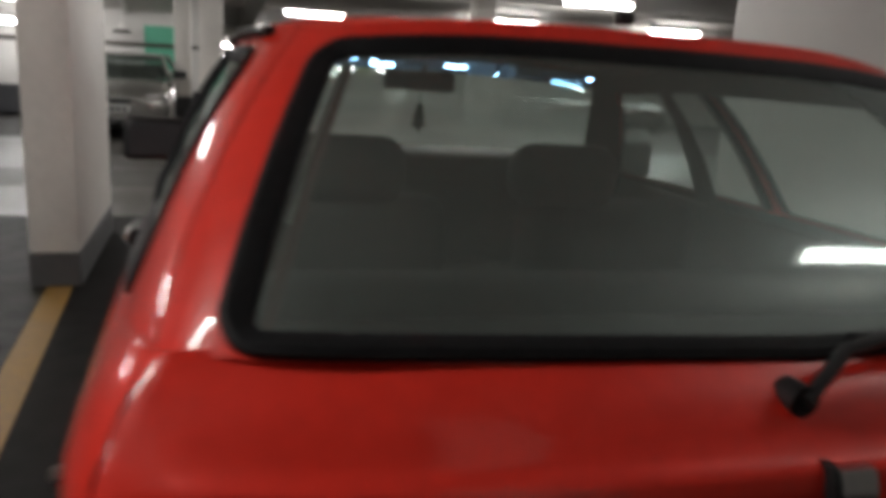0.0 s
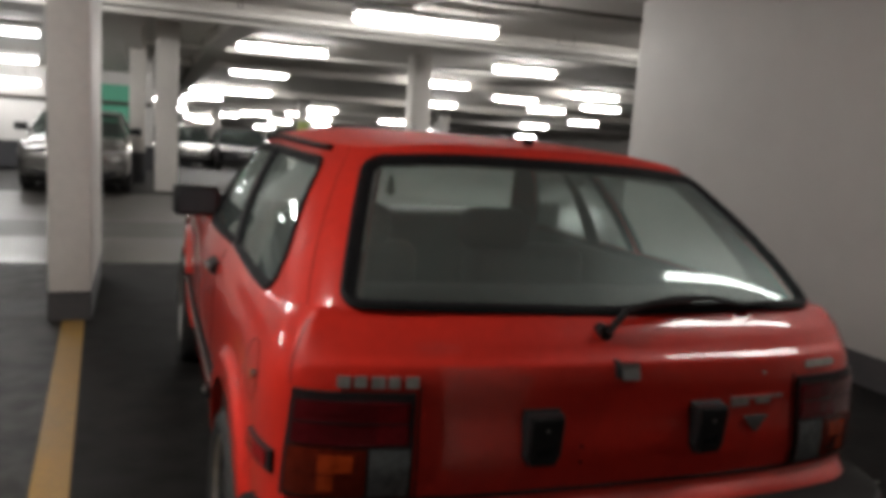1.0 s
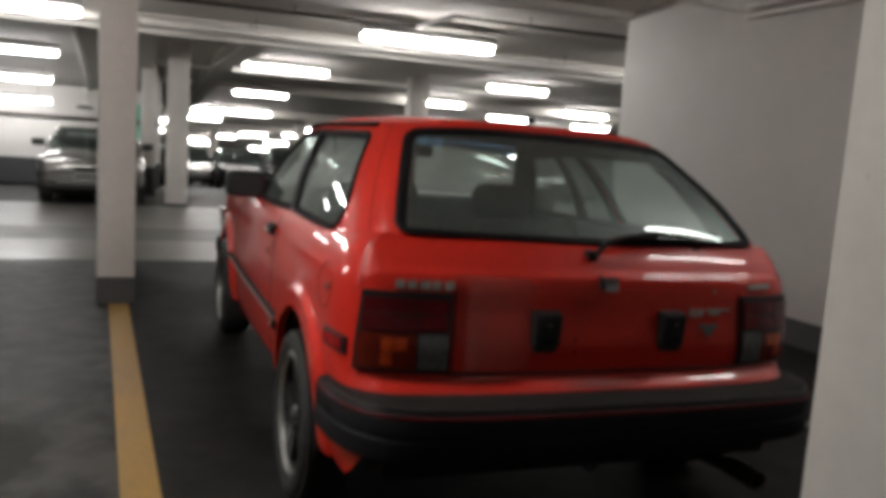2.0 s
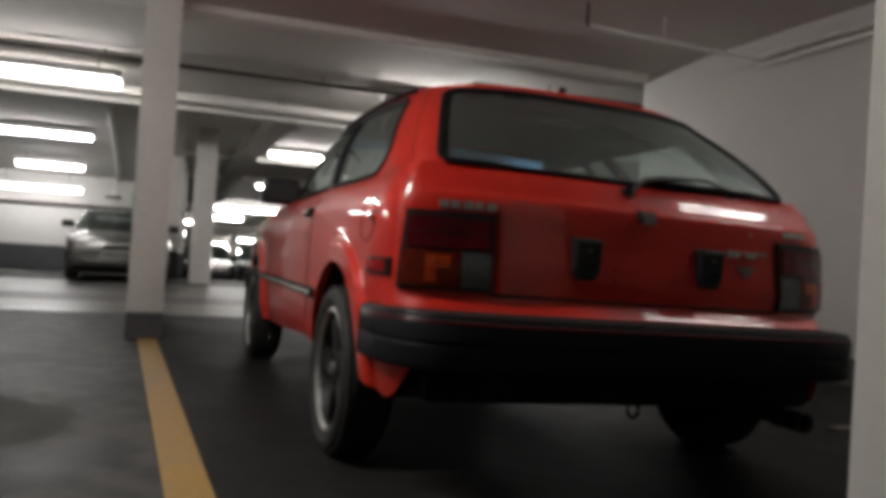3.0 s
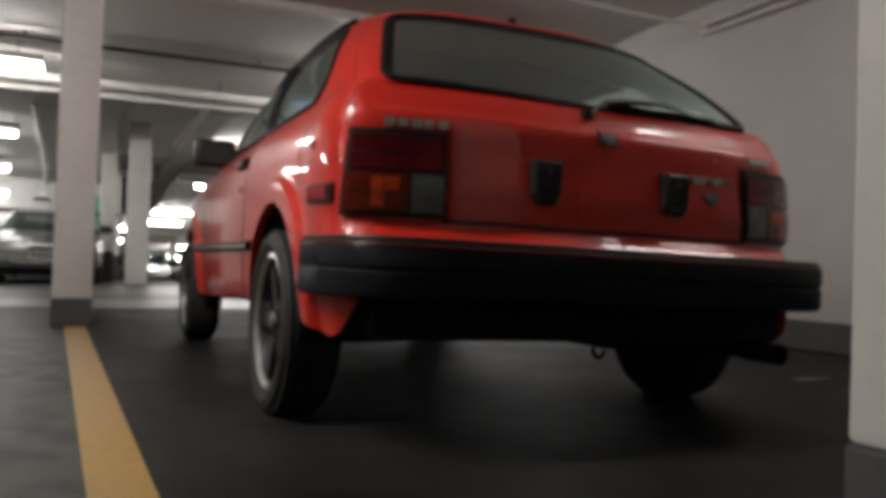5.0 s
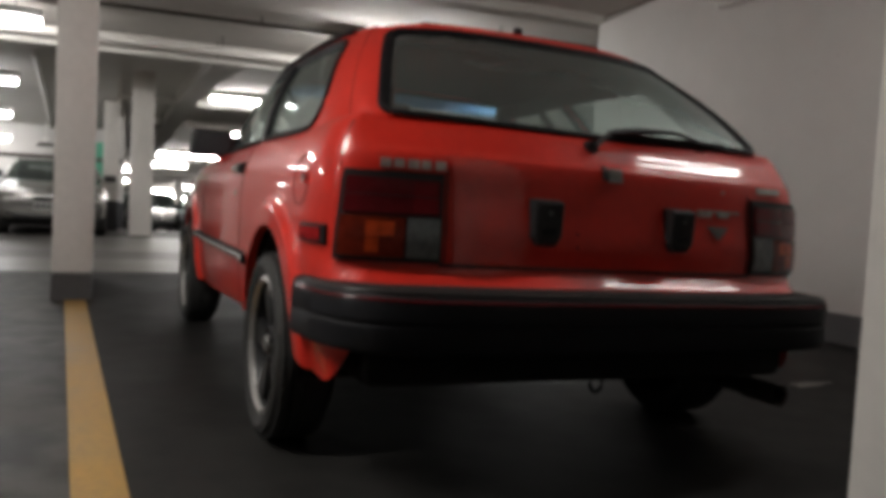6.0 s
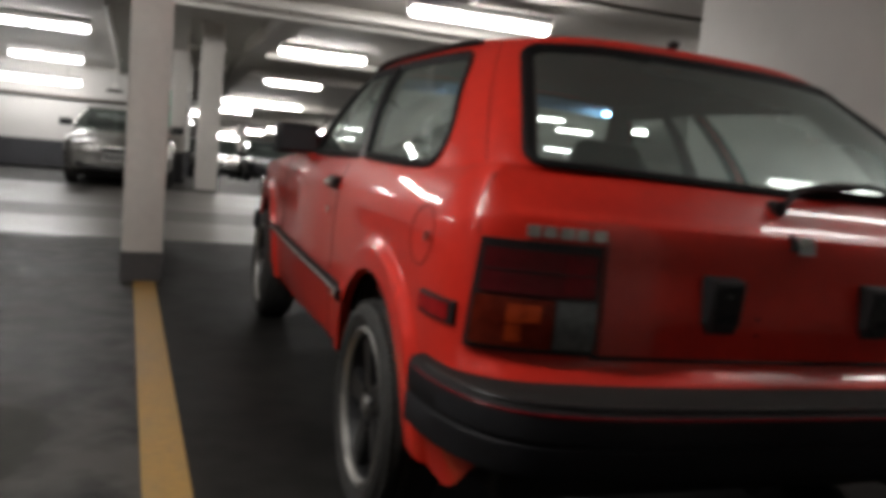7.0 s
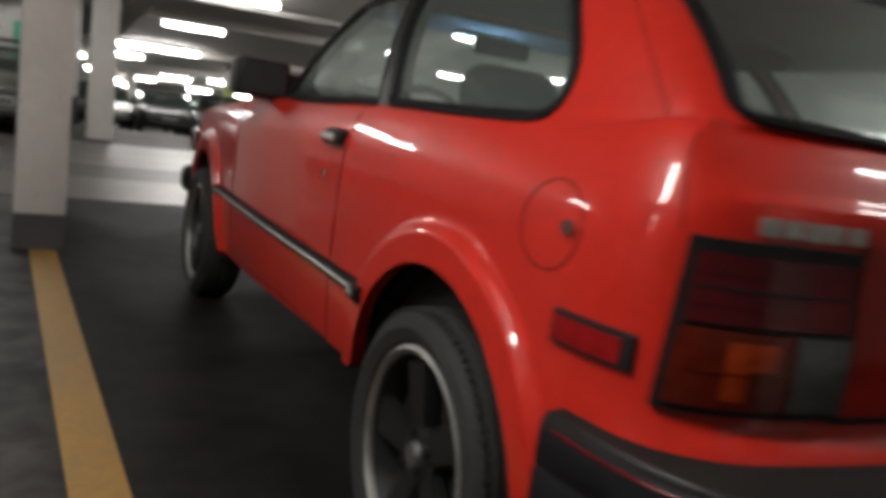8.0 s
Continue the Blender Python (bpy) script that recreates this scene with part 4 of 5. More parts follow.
# wheels
def wheel():
    w = new("wheel")
    w.parent = car
    R = 0.274
    prof = [(0.196, 0.045), (0.21, 0.078), (0.235, 0.088), (0.255, 0.082), (0.264, 0.068), (R, 0.055), (R, 0.042), (R - 0.007, 0.040), (R - 0.007, 0.034), (R, 0.032), (R, 0.012),
            (R - 0.007, 0.010), (R - 0.007, 0.004), (R, 0.002), (R, -0.055), (0.262, -0.072), (0.235, -0.088), (0.196, -0.06)]
    part("tyre", lathe([(r, a) for r, a in prof], 72), TYRE, w, "black rubber tyre")
    # fine tread blocks on the shoulder
    bm = bmesh.new()
    for k in range(84):
        q = 2 * math.pi * k / 84
        m = Matrix.Rotation(q, 4, "X") @ Matrix.Translation((0.060, 0, R - 0.0065)) @ Matrix.Diagonal((0.020, 0.014, 0.010, 1))
        bmesh.ops.create_cube(bm, size=1.0, matrix=m)
    part("tread", bm, TYRE, w, smooth=False)
    part("rim_lip", lathe([(0.180, 0.035), (0.186, 0.070), (0.196, 0.078), (0.204, 0.074), (0.204, 0.060), (0.198, 0.045)], 72), ALLOY, w, "bare alloy rim lip")
    part("rim_barrel", lathe([(0.186, 0.065), (0.172, 0.030), (0.165, -0.06)], 48), DARK_METAL, w)
    part("rim_disc", lathe([(0.0, 0.020), (0.10, 0.018), (0.172, 0.008)], 40), UNDER, w)
    for k in range(5):
        bm = bmesh.new()
        quad = [(-0.030, 0.045, 0.052), (0.030, 0.045, 0.052), (0.042, 0.176, 0.060), (-0.042, 0.176, 0.060)]
        f = [bm.verts.new((a, x, y)) for x, y, a in quad]
        g = [bm.verts.new((a - 0.03, x, y)) for x, y, a in quad]
        bm.faces.new(f)
        bm.faces.new(g)
        for i in range(4):
            bm.faces.new((f[i - 1], f[i], g[i], g[i - 1]))
        bmesh.ops.bevel(bm, geom=bm.edges[:], offset=0.006, segments=2, affect="EDGES")
        bm.transform(Matrix.Rotation(2 * math.pi * k / 5 + 0.25, 4, "X"))
        part("spoke", bm, DARK_METAL, w)
    part("hub", lathe([(0.0, 0.052), (0.05, 0.054), (0.062, 0.048), (0.064, 0.02)], 32), DARK_METAL, w)
    part("centre_cap", lathe([(0.0, 0.068), (0.022, 0.067), (0.027, 0.060), (0.027, 0.05)], 28), CAP_METAL, w, "round dull metal centre cap")
    for k in range(4):
        bm = bmesh.new()
        q = 2 * math.pi * k / 4 + 0.5
        m = Matrix.Translation((0.056, 0.046 * math.cos(q), 0.046 * math.sin(q))) @ Matrix.Rotation(math.pi / 2, 4, "Y")
        bmesh.ops.create_cone(bm, cap_ends=True, segments=6, radius1=0.010, radius2=0.009, depth=0.014, matrix=m)
        part("wheel_nut", bm, DARK_METAL, w, smooth=False)
    return w


w0 = wheel()
w0.matrix_local = pose(-0.712, RW, 0.242, 0, 0, 180)
for x, y, z, turn in ((0.712, RW, 0.262, 0), (-0.705, FW, 0.242, 180), (0.705, FW, 0.262, 0)):
    c = copy_thing(w0, pose(x, y, z, 0, 0, turn))
    c.parent = car

# floor pan, arches and exhaust
under = part("floor_pan", box(-0.66, 0.02, 0.24, 0.66, 3.3, 0.36, 0.03), UNDER, car, "dark underbody")
part("tail_valance", box(-0.655, 0.03, 0.25, 0.655, 0.09, 0.43, 0.02), UNDER, car, "dark panel behind the bumper")
for sgn in (-1, 1):
    for c in (RW, FW):
        bm = lathe([(ARCH - 0.004, -0.26), (ARCH - 0.004, 0.0)], 28, "x", -0.15, math.pi + 0.3)
        bm.transform(pose(sgn * 0.755 - (0 if sgn > 0 else -0.26), c, WZ))
        part("wheel_arch", bm, UNDER, car)
part("tow_eye", tube_along([(0.06 + 0.02 * math.cos(q), 0.12, 0.215 + 0.025 * math.sin(q)) for q in np.linspace(0, 6.0, 16)], 0.006, 8), UNDER, car)
part("axle", tube_along([(-0.6, RW, 0.25), (0.6, RW, 0.25)], 0.03), UNDER, car)
ex = part("exhaust", tube_along([(0.30, 0.75, 0.25), (0.36, 0.45, 0.235), (0.45, 0.15, 0.228), (0.485, -0.02, 0.226), (0.488, -0.095, 0.226)], 0.024), RUSTY, car, "rusty exhaust pipe")
bm = lathe([(0.0, -0.02), (0.021, -0.02), (0.023, 0.06), (0.030, 0.062), (0.030, -0.06), (0.026, -0.062)], 20, "x")
bm.transform(pose(0.488, -0.072, 0.226, 0, 0, -90))
part("tail_pipe", bm, RUSTY, ex)
part("silencer", box(0.20, 0.30, 0.19, 0.42, 0.78, 0.29, 0.04, 3), UNDER, ex)

# flanks: rub strip, handle, filler flap, side marker, seams
for sgn in (-1, 1):
    bm = bmesh.new()
    rows = []
    for y in np.linspace(0.895, 2.54, 60):
        rows.append([bm.verts.new(side_pt(y, z, o, sgn)) for z, o in ((0.452, 0.0), (0.455, 0.012), (0.464, 0.016), (0.474, 0.016), (0.484, 0.012), (0.487, 0.0))])
    grid_faces(bm, rows)
    bm.faces.new(rows[0])
    bm.faces.new(rows[-1])
    rub = part("rub_strip", bm, BLACK_RUBBER, car, "black rub strip along the door")
    part("rub_inlay", tube_along([side_pt(y, 0.469, 0.0155, sgn) for y in np.linspace(0.91, 2.53, 50)], 0.0045, 6), BADGE, rub, "worn bright inlay")
    for line_pts in ([(1.168, z) for z in np.linspace(0.30, 0.845, 26)], [(2.30, z) for z in np.linspace(0.26, 0.82, 20)], [(y, 0.292) for y in np.linspace(1.168, 2.30, 30)]):
        part("door_seam", tube_along([side_pt(y, z, 0.0004, sgn) for y, z in line_pts], 0.0018, 6), SEAM, car)
    hb = bmesh.new()
    rows = []
    for y in np.linspace(1.185, 1.300, 9):
        e = 0.010 * (1 if 1.188 < y < 1.297 else 0.4)
        rows.append([hb.verts.new(side_pt(y, z, o, sgn)) for z, o in ((0.758, 0.0), (0.760, e + 0.006), (0.768, e + 0.014), (0.788, e + 0.014), (0.796, e + 0.006), (0.798, 0.0))])
    grid_faces(hb, rows)
    hb.faces.new(rows[0])
    hb.faces.new(rows[-1])
    hand = part("door_handle", hb, BLACK_PLASTIC, car, "black door handle")
    part("handle_blade", tube_along([side_pt(y, 0.775, 0.022, sgn) for y in np.linspace(1.20, 1.285, 6)], 0.009, 8), BADGE, hand)
    part("key_lock", tube_along([side_pt(1.275, 0.685, -0.002, sgn), side_pt(1.275, 0.685, 0.006, sgn)], 0.011, 16), CHROME, car, "chrome door lock")
    mk = bmesh.new()
    rows = [[mk.verts.new(side_pt(y, z, o, sgn)) for z, o in ((0.574, 0.0), (0.576, 0.009), (0.620, 0.009), (0.623, 0.0))] for y in np.linspace(0.122, 0.256, 12)]
    grid_faces(mk, rows)
    mk.faces.new(rows[0])
    mk.faces.new(rows[-1])
    mkr = part("side_marker", mk, BLACK_PLASTIC, car, "black-framed side marker lamp")
    mk = bmesh.new()
    rows = [[mk.verts.new(side_pt(y, z, o, sgn)) for z, o in ((0.580, 0.006), (0.582, 0.012), (0.614, 0.012), (0.616, 0.006))] for y in np.linspace(0.136, 0.250, 12)]
    grid_faces(mk, rows)
    mk.faces.new(rows[0])
    mk.faces.new(rows[-1])
    part("marker_lens", mk, LENS_BRIGHT, mkr, "red ribbed lens")
flap = part("filler_flap", tube_along([side_pt(0.312 + 0.070 * math.cos(q), 0.729 + 0.065 * math.sin(q), 0.0004) for q in np.linspace(0, 2 * math.pi, 48, endpoint=False)], 0.0014, 6, True), SEAM, car, "round filler flap")
part("filler_lock", tube_along([side_pt(0.262, 0.733, -0.002), side_pt(0.262, 0.733, 0.010)], 0.011, 16), CHROME, flap, "small chrome filler lock")

# mirrors, wiper, washer nozzle
for sgn in (-1, 1):
    m = part("door_mirror", box(-0.088, -0.03, -0.062, 0.088, 0.055, 0.062, 0.018, 3), BLACK_PLASTIC, car, "black door mirror")
    m.matrix_local = pose(sgn * 0.785, 1.985, 0.902, 0, 0, sgn * -6)
    part("mirror_glass", box(-0.074, -0.034, -0.048, 0.074, -0.028, 0.048, 0.003, 1), MIRROR_DARK, m, "mirror glass")
    part("mirror_foot", box(sgn * -0.13, -0.02, -0.045, sgn * -0.06, 0.05, 0.03, 0.01), BLACK_PLASTIC, m)
wip = new("rear_wiper")
wip.parent = car
wip["label"] = "black rear wiper resting on the glass"


def on_glass(x, v, off):
    lo, hi = 0.0, 0.24
    for _ in range(30):
        mid = (lo + hi) / 2
        lo, hi = (mid, hi) if abs(house(mid, v)[0].x) < abs(x) else (lo, mid)
    return house(math.copysign(lo, x), v, off)[0]


pv = rear_pt(-0.045, 0.868, 0.022)
part("pivot", tube_along([rear_pt(-0.045, 0.868, -0.01), pv], 0.017, 14), BLACK_PLASTIC, wip)
part("arm", tube_along([pv, on_glass(0.02, -0.01, 0.034), on_glass(0.09, 0.012, 0.036), on_glass(0.20, 0.030, 0.032)], 0.0085, 8), BLACK_PLASTIC, wip)
part("blade", tube_along([on_glass(x, v, 0.012) for x, v in zip(np.linspace(0.05, 0.45, 12), np.linspace(0.030, 0.015, 12))], 0.0065, 8), BLACK_RUBBER, wip)
part("blade_bridge", tube_along([on_glass(0.08, 0.030, 0.014), on_glass(0.15, 0.040, 0.030), on_glass(0.26, 0.035, 0.032), on_glass(0.36, 0.022, 0.014)], 0.0065, 8), BLACK_PLASTIC, wip)
part("washer_nozzle", box(-0.046, 0.548, 1.250, -0.020, 0.572, 1.272, 0.006), BLACK_PLASTIC, car, "small black washer nozzle")

# front end
part("front_bumper", box(-0.765, 3.36, 0.34, 0.765, 3.50, 0.47, 0.04, 3), BUMPER_PLASTIC, car, "black front bumper")
for sgn in (-1, 1):
    part("corner_lamp", box(sgn * 0.70, 3.20, 0.55, sgn * 0.755, 3.36, 0.66, 0.012), LENS_AMBER, car, "amber corner lamp")

# cabin
for sgn in (-1, 1):
    bm = bmesh.new()
    rows = [[bm.verts.new(house(sgn * s, v, -0.030)[0]) for v in (0.0, 0.3, 0.6, 0.98)] for s in np.linspace(0.228, 0.324, 8)]
    grid_faces(bm, rows)
    part("pillar_trim", bm, CABIN_TRIM, car)
    bm = bmesh.new()
    rows = [[bm.verts.new(house(sgn * s, v, -0.028)[0]) for v in (0.0, 0.3, 0.6, 0.98)] for s in np.linspace(0.788, 0.838, 5)]
    grid_faces(bm, rows)
    part("pillar_trim", bm, CABIN_TRIM, car)
    bm = bmesh.new()
    rows = [[bm.verts.new(house(sgn * s, v, -0.026)[0]) for v in (0.0, 0.3, 0.6, 0.98)] for s in ((0.550, 0.565, 0.58, 0.597) if sgn < 0 else (0.640, 0.65, 0.66, 0.672))]
    grid_faces(bm, rows)
    part("pillar_trim", bm, CABIN_TRIM, car)
for sgn in (-1,):
    strut = part("hatch_strut", tube_along([house(sgn * 0.208, v, -0.045)[0] for v in (0.10, 0.5, 0.93)], 0.007, 8), RUST_RED, car, "thin reddish hatch strut inside the glass")
    # Thin pale tube standing in for the highlight along the strut.
    part("strut_highlight", tube_along([house(sgn * 0.2105, v, -0.040)[0] for v in (0.35, 0.6, 0.92)], 0.0035, 8), ALLOY, strut, "pale highlight line laid along the strut")
part("cabin_floor", box(-0.66, 0.15, 0.38, 0.66, 2.2, 0.44, 0.01), CABIN, car)
part("parcel_shelf", box(-0.60, 0.22, 0.80, 0.60, 0.52, 0.815, 0.004), CABIN_TRIM, car, "dark parcel shelf")
part("rear_seat", box(-0.60, 0.50, 0.44, 0.60, 0.66, 0.86, 0.05, 3), CABIN, car, "dark cloth rear seat back")
bm = bmesh.new()
rows = []
for s in np.linspace(0.2, 0.845, 40):
    a, b = house(-s, 0.985, -0.016)[0], house(s, 0.985, -0.016)[0]
    row = []
    for k in range(13):
        p = a.lerp(b, k / 12)
        p.z += 0.024 * (1 - (2 * k / 12 - 1) ** 4)
        row.append(bm.verts.new(p))
    rows.append(row)
grid_faces(bm, rows)
part("headlining", bm, HEADLINER, car, "pale cloth headlining")
# trim round the window openings, inside
for g in (-1, 1):
    for s0, s1, v0, v1 in ((0.29, 0.83, -0.12, 0.055), (0.29, 0.83, 0.825, 1.0)):
        bm = bmesh.new()
        grid_faces(bm, [[bm.verts.new(house(g * s, v, -0.020)[0]) for v in np.linspace(v0, v1, 4)] for s in np.linspace(s0, s1, 40)])
        part("window_trim", bm, CABIN_TRIM, car)
for v0, v1, s1 in ((0.91, 1.0, 0.235),):
    bm = bmesh.new()
    grid_faces(bm, [[bm.verts.new(house(s, v, -0.018)[0]) for v in np.linspace(v0, v1, 4)] for s in np.linspace(-s1, s1, 30)])
    part("window_trim", bm, CABIN_TRIM, car)
bm = bmesh.new()
grid_faces(bm, [[bm.verts.new(house(s if abs(s) < 1 else 1.0, v, -0.014)[0]) for v in (0.955, 0.98, 1.0)] for s in sv])
part("window_trim", bm, CABIN_TRIM, car)
for sgn in (-1, 1):
    seat = part("front_seat", box(sgn * 0.33 - 0.235, 1.16, 0.50, sgn * 0.33 + 0.235, 1.29, 0.88, 0.05, 3), CABIN, car, "dark cloth front seat")
    part("seat_cushion", box(sgn * 0.33 - 0.235, 1.25, 0.44, sgn * 0.33 + 0.235, 1.75, 0.60, 0.05, 3), CABIN, seat)
    hx = 0.19 if sgn > 0 else -0.335
    part("head_restraint", box(hx - 0.138, 1.14, 0.86, hx + 0.138, 1.26, 1.012, 0.06, 4), CABIN, seat, "dark head restraint")
    part("door_card", box(sgn * 0.70, 0.55, 0.42, sgn * 0.71, 1.95, 0.85, 0.003, 1), CABIN_TRIM, car)
part("dashboard", box(-0.66, 1.85, 0.55, 0.66, 2.16, 0.905, 0.05, 3), CABIN_TRIM, car, "dark dashboard")
wheel_ring = tube_along([(-0.33 + 0.185 * math.cos(q), 1.76 - 0.05 * math.sin(q), 0.77 + 0.175 * math.sin(q)) for q in np.linspace(0, 2 * math.pi, 36, endpoint=False)], 0.013, 8, True)
sw = part("steering_wheel", wheel_ring, CABIN_TRIM, car, "thin dark steering wheel")
part("steering_hub", box(-0.46, 1.77, 0.74, -0.20, 1.80, 0.80, 0.02), CABIN_TRIM, sw)
rvm = part("inside_mirror", box(-0.135, 1.80, 1.095, 0.085, 1.83, 1.155, 0.014, 3), CABIN_TRIM, car, "inside mirror")
part("mirror_stem", tube_along([(-0.02, 1.825, 1.14), (0, 1.85, 1.17)], 0.008, 8), CABIN_TRIM, rvm)
bm = bmesh.new()
sil = [(0.0, 0.045), (0.014, 0.02), (0.008, 0.02), (0.02, -0.005), (0.012, -0.005), (0.024, -0.032), (0.006, -0.032), (0.006, -0.045)]
sil = sil + [(-x, z) for x, z in reversed(sil) if x > 0]
for y in (1.812, 1.816):
    bm.faces.new([bm.verts.new((x - 0.02, y, 1.02 + z)) for x, z in sil])
fresh = part("air_freshener", bm, FRESHENER, rvm, "tree-shaped air freshener", smooth=False)
part("freshener_string", tube_along([(-0.02, 1.814, 1.065), (-0.02, 1.814, 1.10)], 0.0015, 6), FRESHENER, fresh)


# ---- other parked cars, noses towards the lane ----
def section_loft(secs, n=24):
    """A hull through rounded cross-sections (y, half width, z low, z high, roundness)."""
    bm = bmesh.new()
    rings = []
    for y, w, z0, z1, r in secs:
        ring = []
        for k in range(n):
            q = 2 * math.pi * k / n
            c, s = math.cos(q), math.sin(q)
            e = 2 / r
            ring.append(bm.verts.new((w * math.copysign(abs(c) ** e, c), y, (z0 + z1) / 2 + (z1 - z0) / 2 * math.copysign(abs(s) ** e, s))))
        rings.append(ring)
    for a, b in zip(rings, rings[1:]):
        for k in range(n):
            bm.faces.new((a[k - 1], a[k], b[k], b[k - 1]))
    bm.faces.new(rings[0])
    bm.faces.new(rings[-1])
    return bm


def parked_car(m, paint, label, w=0.80, h=1.22, long=4.1, lamps=CHROME):
    """A saloon seen from its nose, which points to -y."""
    c = thing("parked_car", m, label, "car", "parked cars")
    part("body", section_loft([(0.0, w * 0.72, 0.30, 0.56, 4), (0.05, w * 0.86, 0.22, 0.62, 5), (0.18, w * 0.96, 0.18, 0.68, 5), (0.6, w, 0.16, 0.745, 5), (1.1, w, 0.16, 0.79, 5),
                               (2.2, w, 0.16, 0.82, 5), (3.3, w, 0.17, 0.82, 5), (3.9, w * 0.97, 0.22, 0.80, 5), (long, w * 0.85, 0.32, 0.70, 4)], 32), paint, c, "painted body")
    part("roof", section_loft([(1.62, w * 0.70, h - 0.10, h - 0.03, 4), (1.85, w * 0.72, h - 0.07, h, 4), (2.6, w * 0.72, h - 0.07, h, 4), (3.0, w * 0.68, h - 0.1, h - 0.04, 4)], 24), paint, c)
    bm = bmesh.new()
    quad = [(-w * 0.86, 0.98, 0.775), (w * 0.86, 0.98, 0.775), (w * 0.68, 1.66, h - 0.035), (-w * 0.68, 1.66, h - 0.035)]
    bm.faces.new([bm.verts.new(p) for p in quad])
    bmesh.ops.subdivide_edges(bm, edges=bm.edges, cuts=6, use_grid_fill=True)
    for v in bm.verts:
        v.co.y -= 0.10 * (1 - (v.co.x / w) ** 2)
    part("windscreen", bm, PARKED_GLASS, c, "windscreen")
    for g in (-1, 1):
        bm = bmesh.new()
        bm.faces.new([bm.verts.new(p) for p in ((g * w * 0.90, 1.0, 0.79), (g * w * 0.71, 1.72, h - 0.05), (g * w * 0.71, 2.9, h - 0.06), (g * w * 0.92, 3.4, 0.80))])
        part("side_window", bm, PARKED_GLASS, c)
        part("screen_pillar", tube_along([(g * w * 0.88, 1.0, 0.78), (g * w * 0.70, 1.68, h - 0.04)], 0.028, 8), paint, c)
        part("rear_pillar", tube_along([(g * w * 0.90, 3.45, 0.80), (g * w * 0.69, 2.95, h - 0.06)], 0.05, 8), paint, c)
        lampg = part("headlamp", section_loft([(-0.005, 0.03, 0.49, 0.56, 3), (0.0, 0.155, 0.455, 0.585, 4), (0.12, 0.16, 0.45, 0.59, 4)], 20), lamps, c, "clear headlamp")
        lampg.matrix_local = pose(g * w * 0.70, 0.04, 0.02, 0, 0, g * 14)
        mir = part("door_mirror", box(-0.095, -0.03, -0.055, 0.085, 0.06, 0.055, 0.025, 3), BLACK_PLASTIC, c, "black door mirror")
        mir.matrix_local = pose(g * (w + 0.05), 1.25, 0.83)
        part("fog_lamp", box(g * w * 0.60, -0.004, 0.27, g * w * 0.74, 0.06, 0.33, 0.01), DARK_METAL, c)
        for y in (0.75, 3.25):
            tw = part("wheel", lathe([(0.17, 0.09), (0.20, 0.10), (0.27, 0.09), (0.285, 0.06), (0.285, -0.07), (0.2, -0.09)], 40), TYRE, c, "tyre and rim")
            tw.matrix_local = pose(g * (w - 0.10), y, 0.285, 0, 0, 0 if g > 0 else 180)
            part("rim", lathe([(0.0, 0.075), (0.06, 0.08), (0.15, 0.06), (0.18, 0.085)], 30), ALLOY, tw)
    part("grille", section_loft([(-0.012, w * 0.30, 0.485, 0.53, 4), (0.03, w * 0.33, 0.47, 0.555, 4)], 20), BLACK_PLASTIC, c, "black grille")
    part("lower_grille", box(-w * 0.62, -0.006, 0.225, w * 0.62, 0.06, 0.305, 0.012), BLACK_PLASTIC, c, "black lower grille")
    plate = part("number_plate", box(-0.20, -0.03, 0.365, 0.20, 0.01, 0.455, 0.004, 1), GREY_BAR, c, "number plate with plain bars")
    for k in range(5):
        part("plate_bar", box(-0.165 + k * 0.07, -0.033, 0.385, -0.125 + k * 0.07, -0.029, 0.435), BLACK_PLASTIC, plate)
    part("bumper_seam", tube_along([(x, 0.02 + 0.10 * (x / w) ** 4, 0.345) for x in np.linspace(-w * 0.8, w * 0.8, 16)], 0.006, 6), UNDER, c)
    part("cabin", box(-w * 0.62, 1.5, 0.5, w * 0.62, 3.1, 0.90, 0.05), CABIN, c)
    for g in (-1, 1):
        part("seat_back", box(g * 0.36 - 0.2, 2.0, 0.7, g * 0.36 + 0.2, 2.14, h - 0.17, 0.05, 3), CABIN, c)
    part("floor_pan", box(-w * 0.85, 0.3, 0.12, w * 0.85, long - 0.3, 0.3), UNDER, c)
    return c


FLOOR = -0.02


def on_floor(x, y):
    """A stand on the floor, tipped where it ramps down."""
    return pose(x, y, FLOOR - fall_at(y), -math.degrees(math.atan(FALL)) if y > BEND else 0)


parked_car(on_floor(-1.83, 10.45), SILVER, "silver saloon parked nose-out across the driving lane", w=0.725, h=1.10)
parked_car(on_floor(1.9, 22.6), DARK_CAR, "dark saloon parked far down the garage", h=1.25)
parked_car(on_floor(3.7, 23.5), DARK_CAR, "dark saloon parked beyond the first dark one", h=1.35)
parked_car(on_floor(-0.1, 27.0), WHITE_CAR, "white saloon parked deep in the garage", h=1.35)
parked_car(on_floor(6.4, 25.5), SILVER, "silver saloon parked deep in the garage", h=1.35)
parked_car(on_floor(3.0, 33.0), DARK_CAR, "dark saloon parked at the far end", h=1.35)
parked_car(on_floor(5.6, 19.5), DARK_CAR, "dark saloon parked beside a far pillar", h=1.3)
parked_car(on_floor(9.2, 29.5), WHITE_CAR, "white saloon parked deep among other cars", h=1.35)
parked_car(on_floor(7.6, 16.6), DARK_CAR, "dark saloon parked past the end of the wall", h=1.3)
parked_car(on_floor(10.0, 18.0), SILVER, "silver saloon parked past the end of the wall", h=1.3)
parked_car(on_floor(0.35, 23.5), SILVER, "silver saloon parked beside a white one", h=1.3)
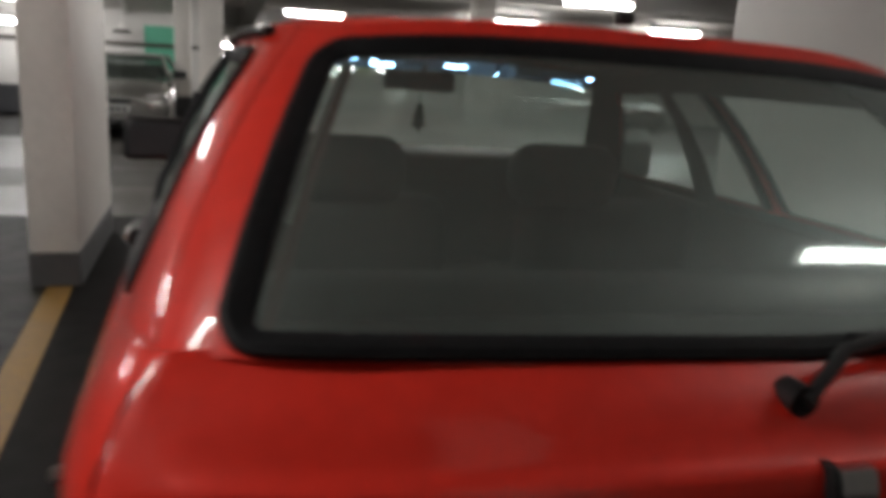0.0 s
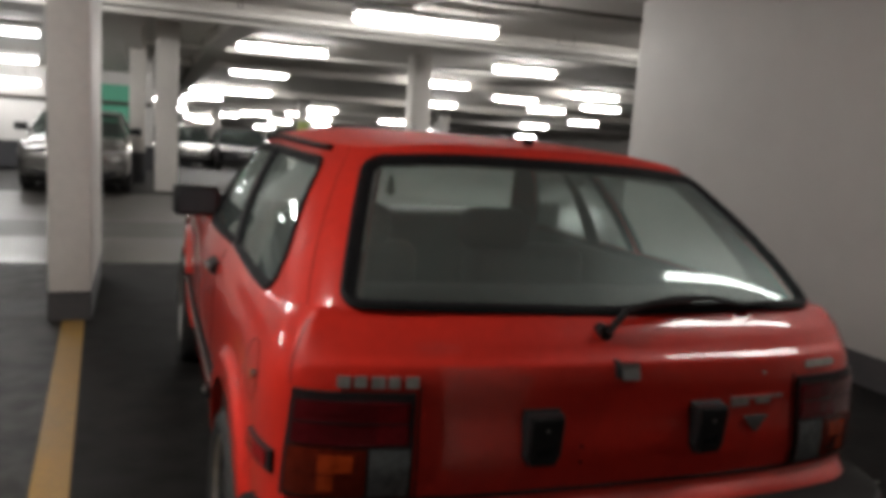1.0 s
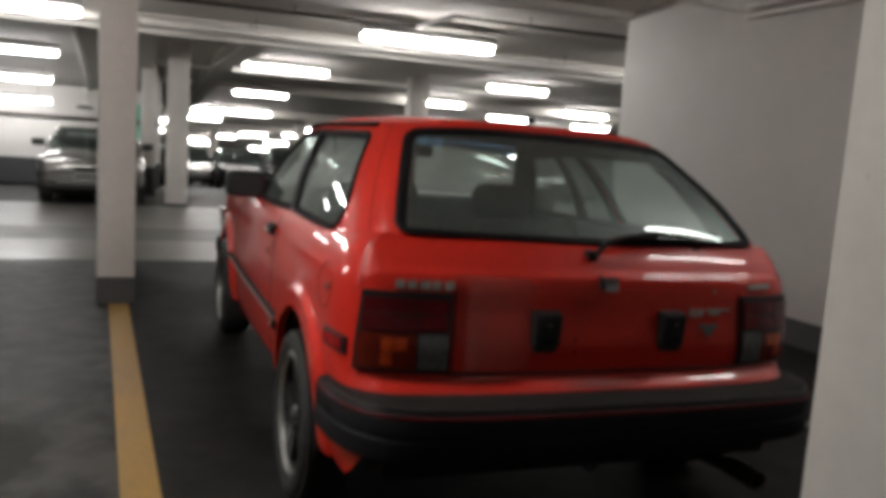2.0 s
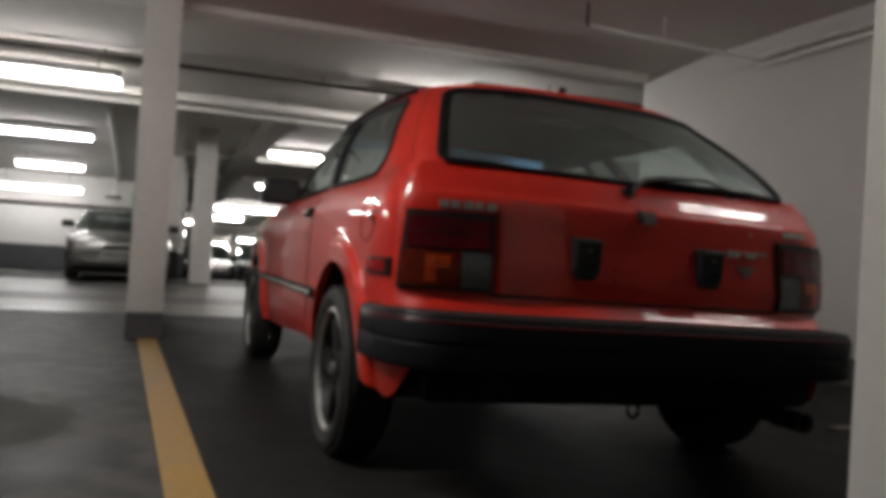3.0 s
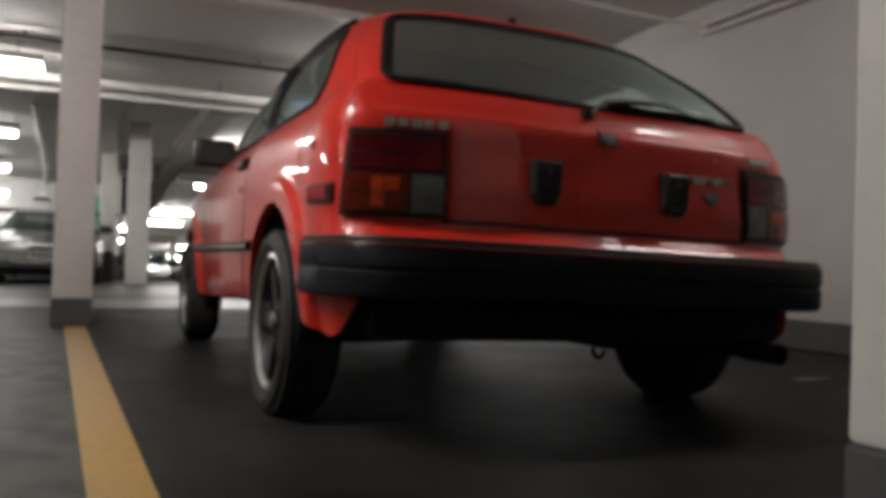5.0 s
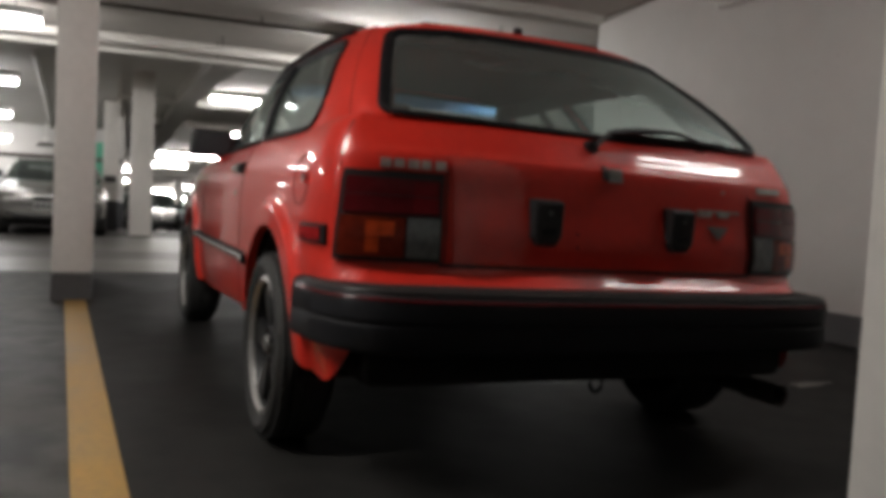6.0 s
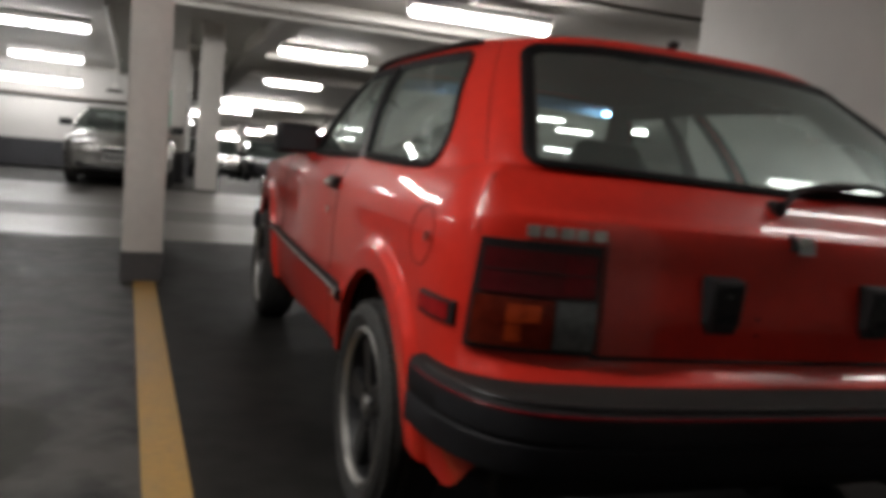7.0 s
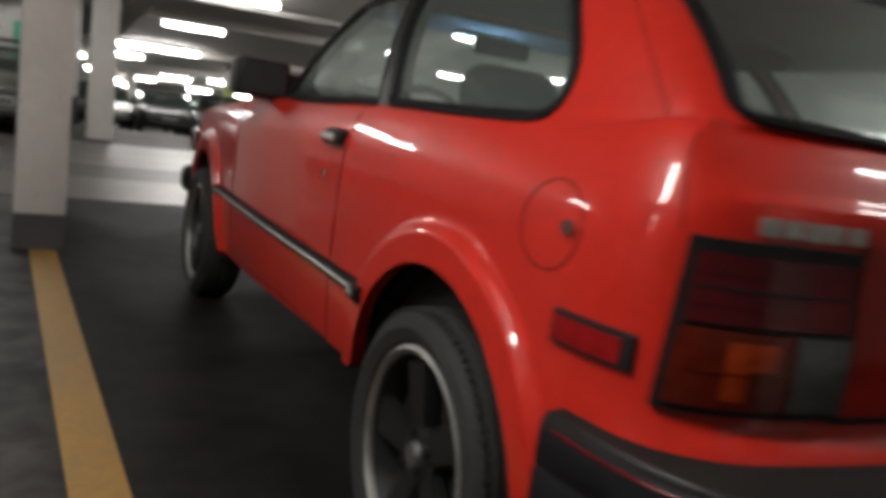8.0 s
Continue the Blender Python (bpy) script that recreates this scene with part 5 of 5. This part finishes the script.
parked_car(on_floor(4.4, 28.5), WHITE_CAR, "white saloon parked behind the dark ones", h=1.35)
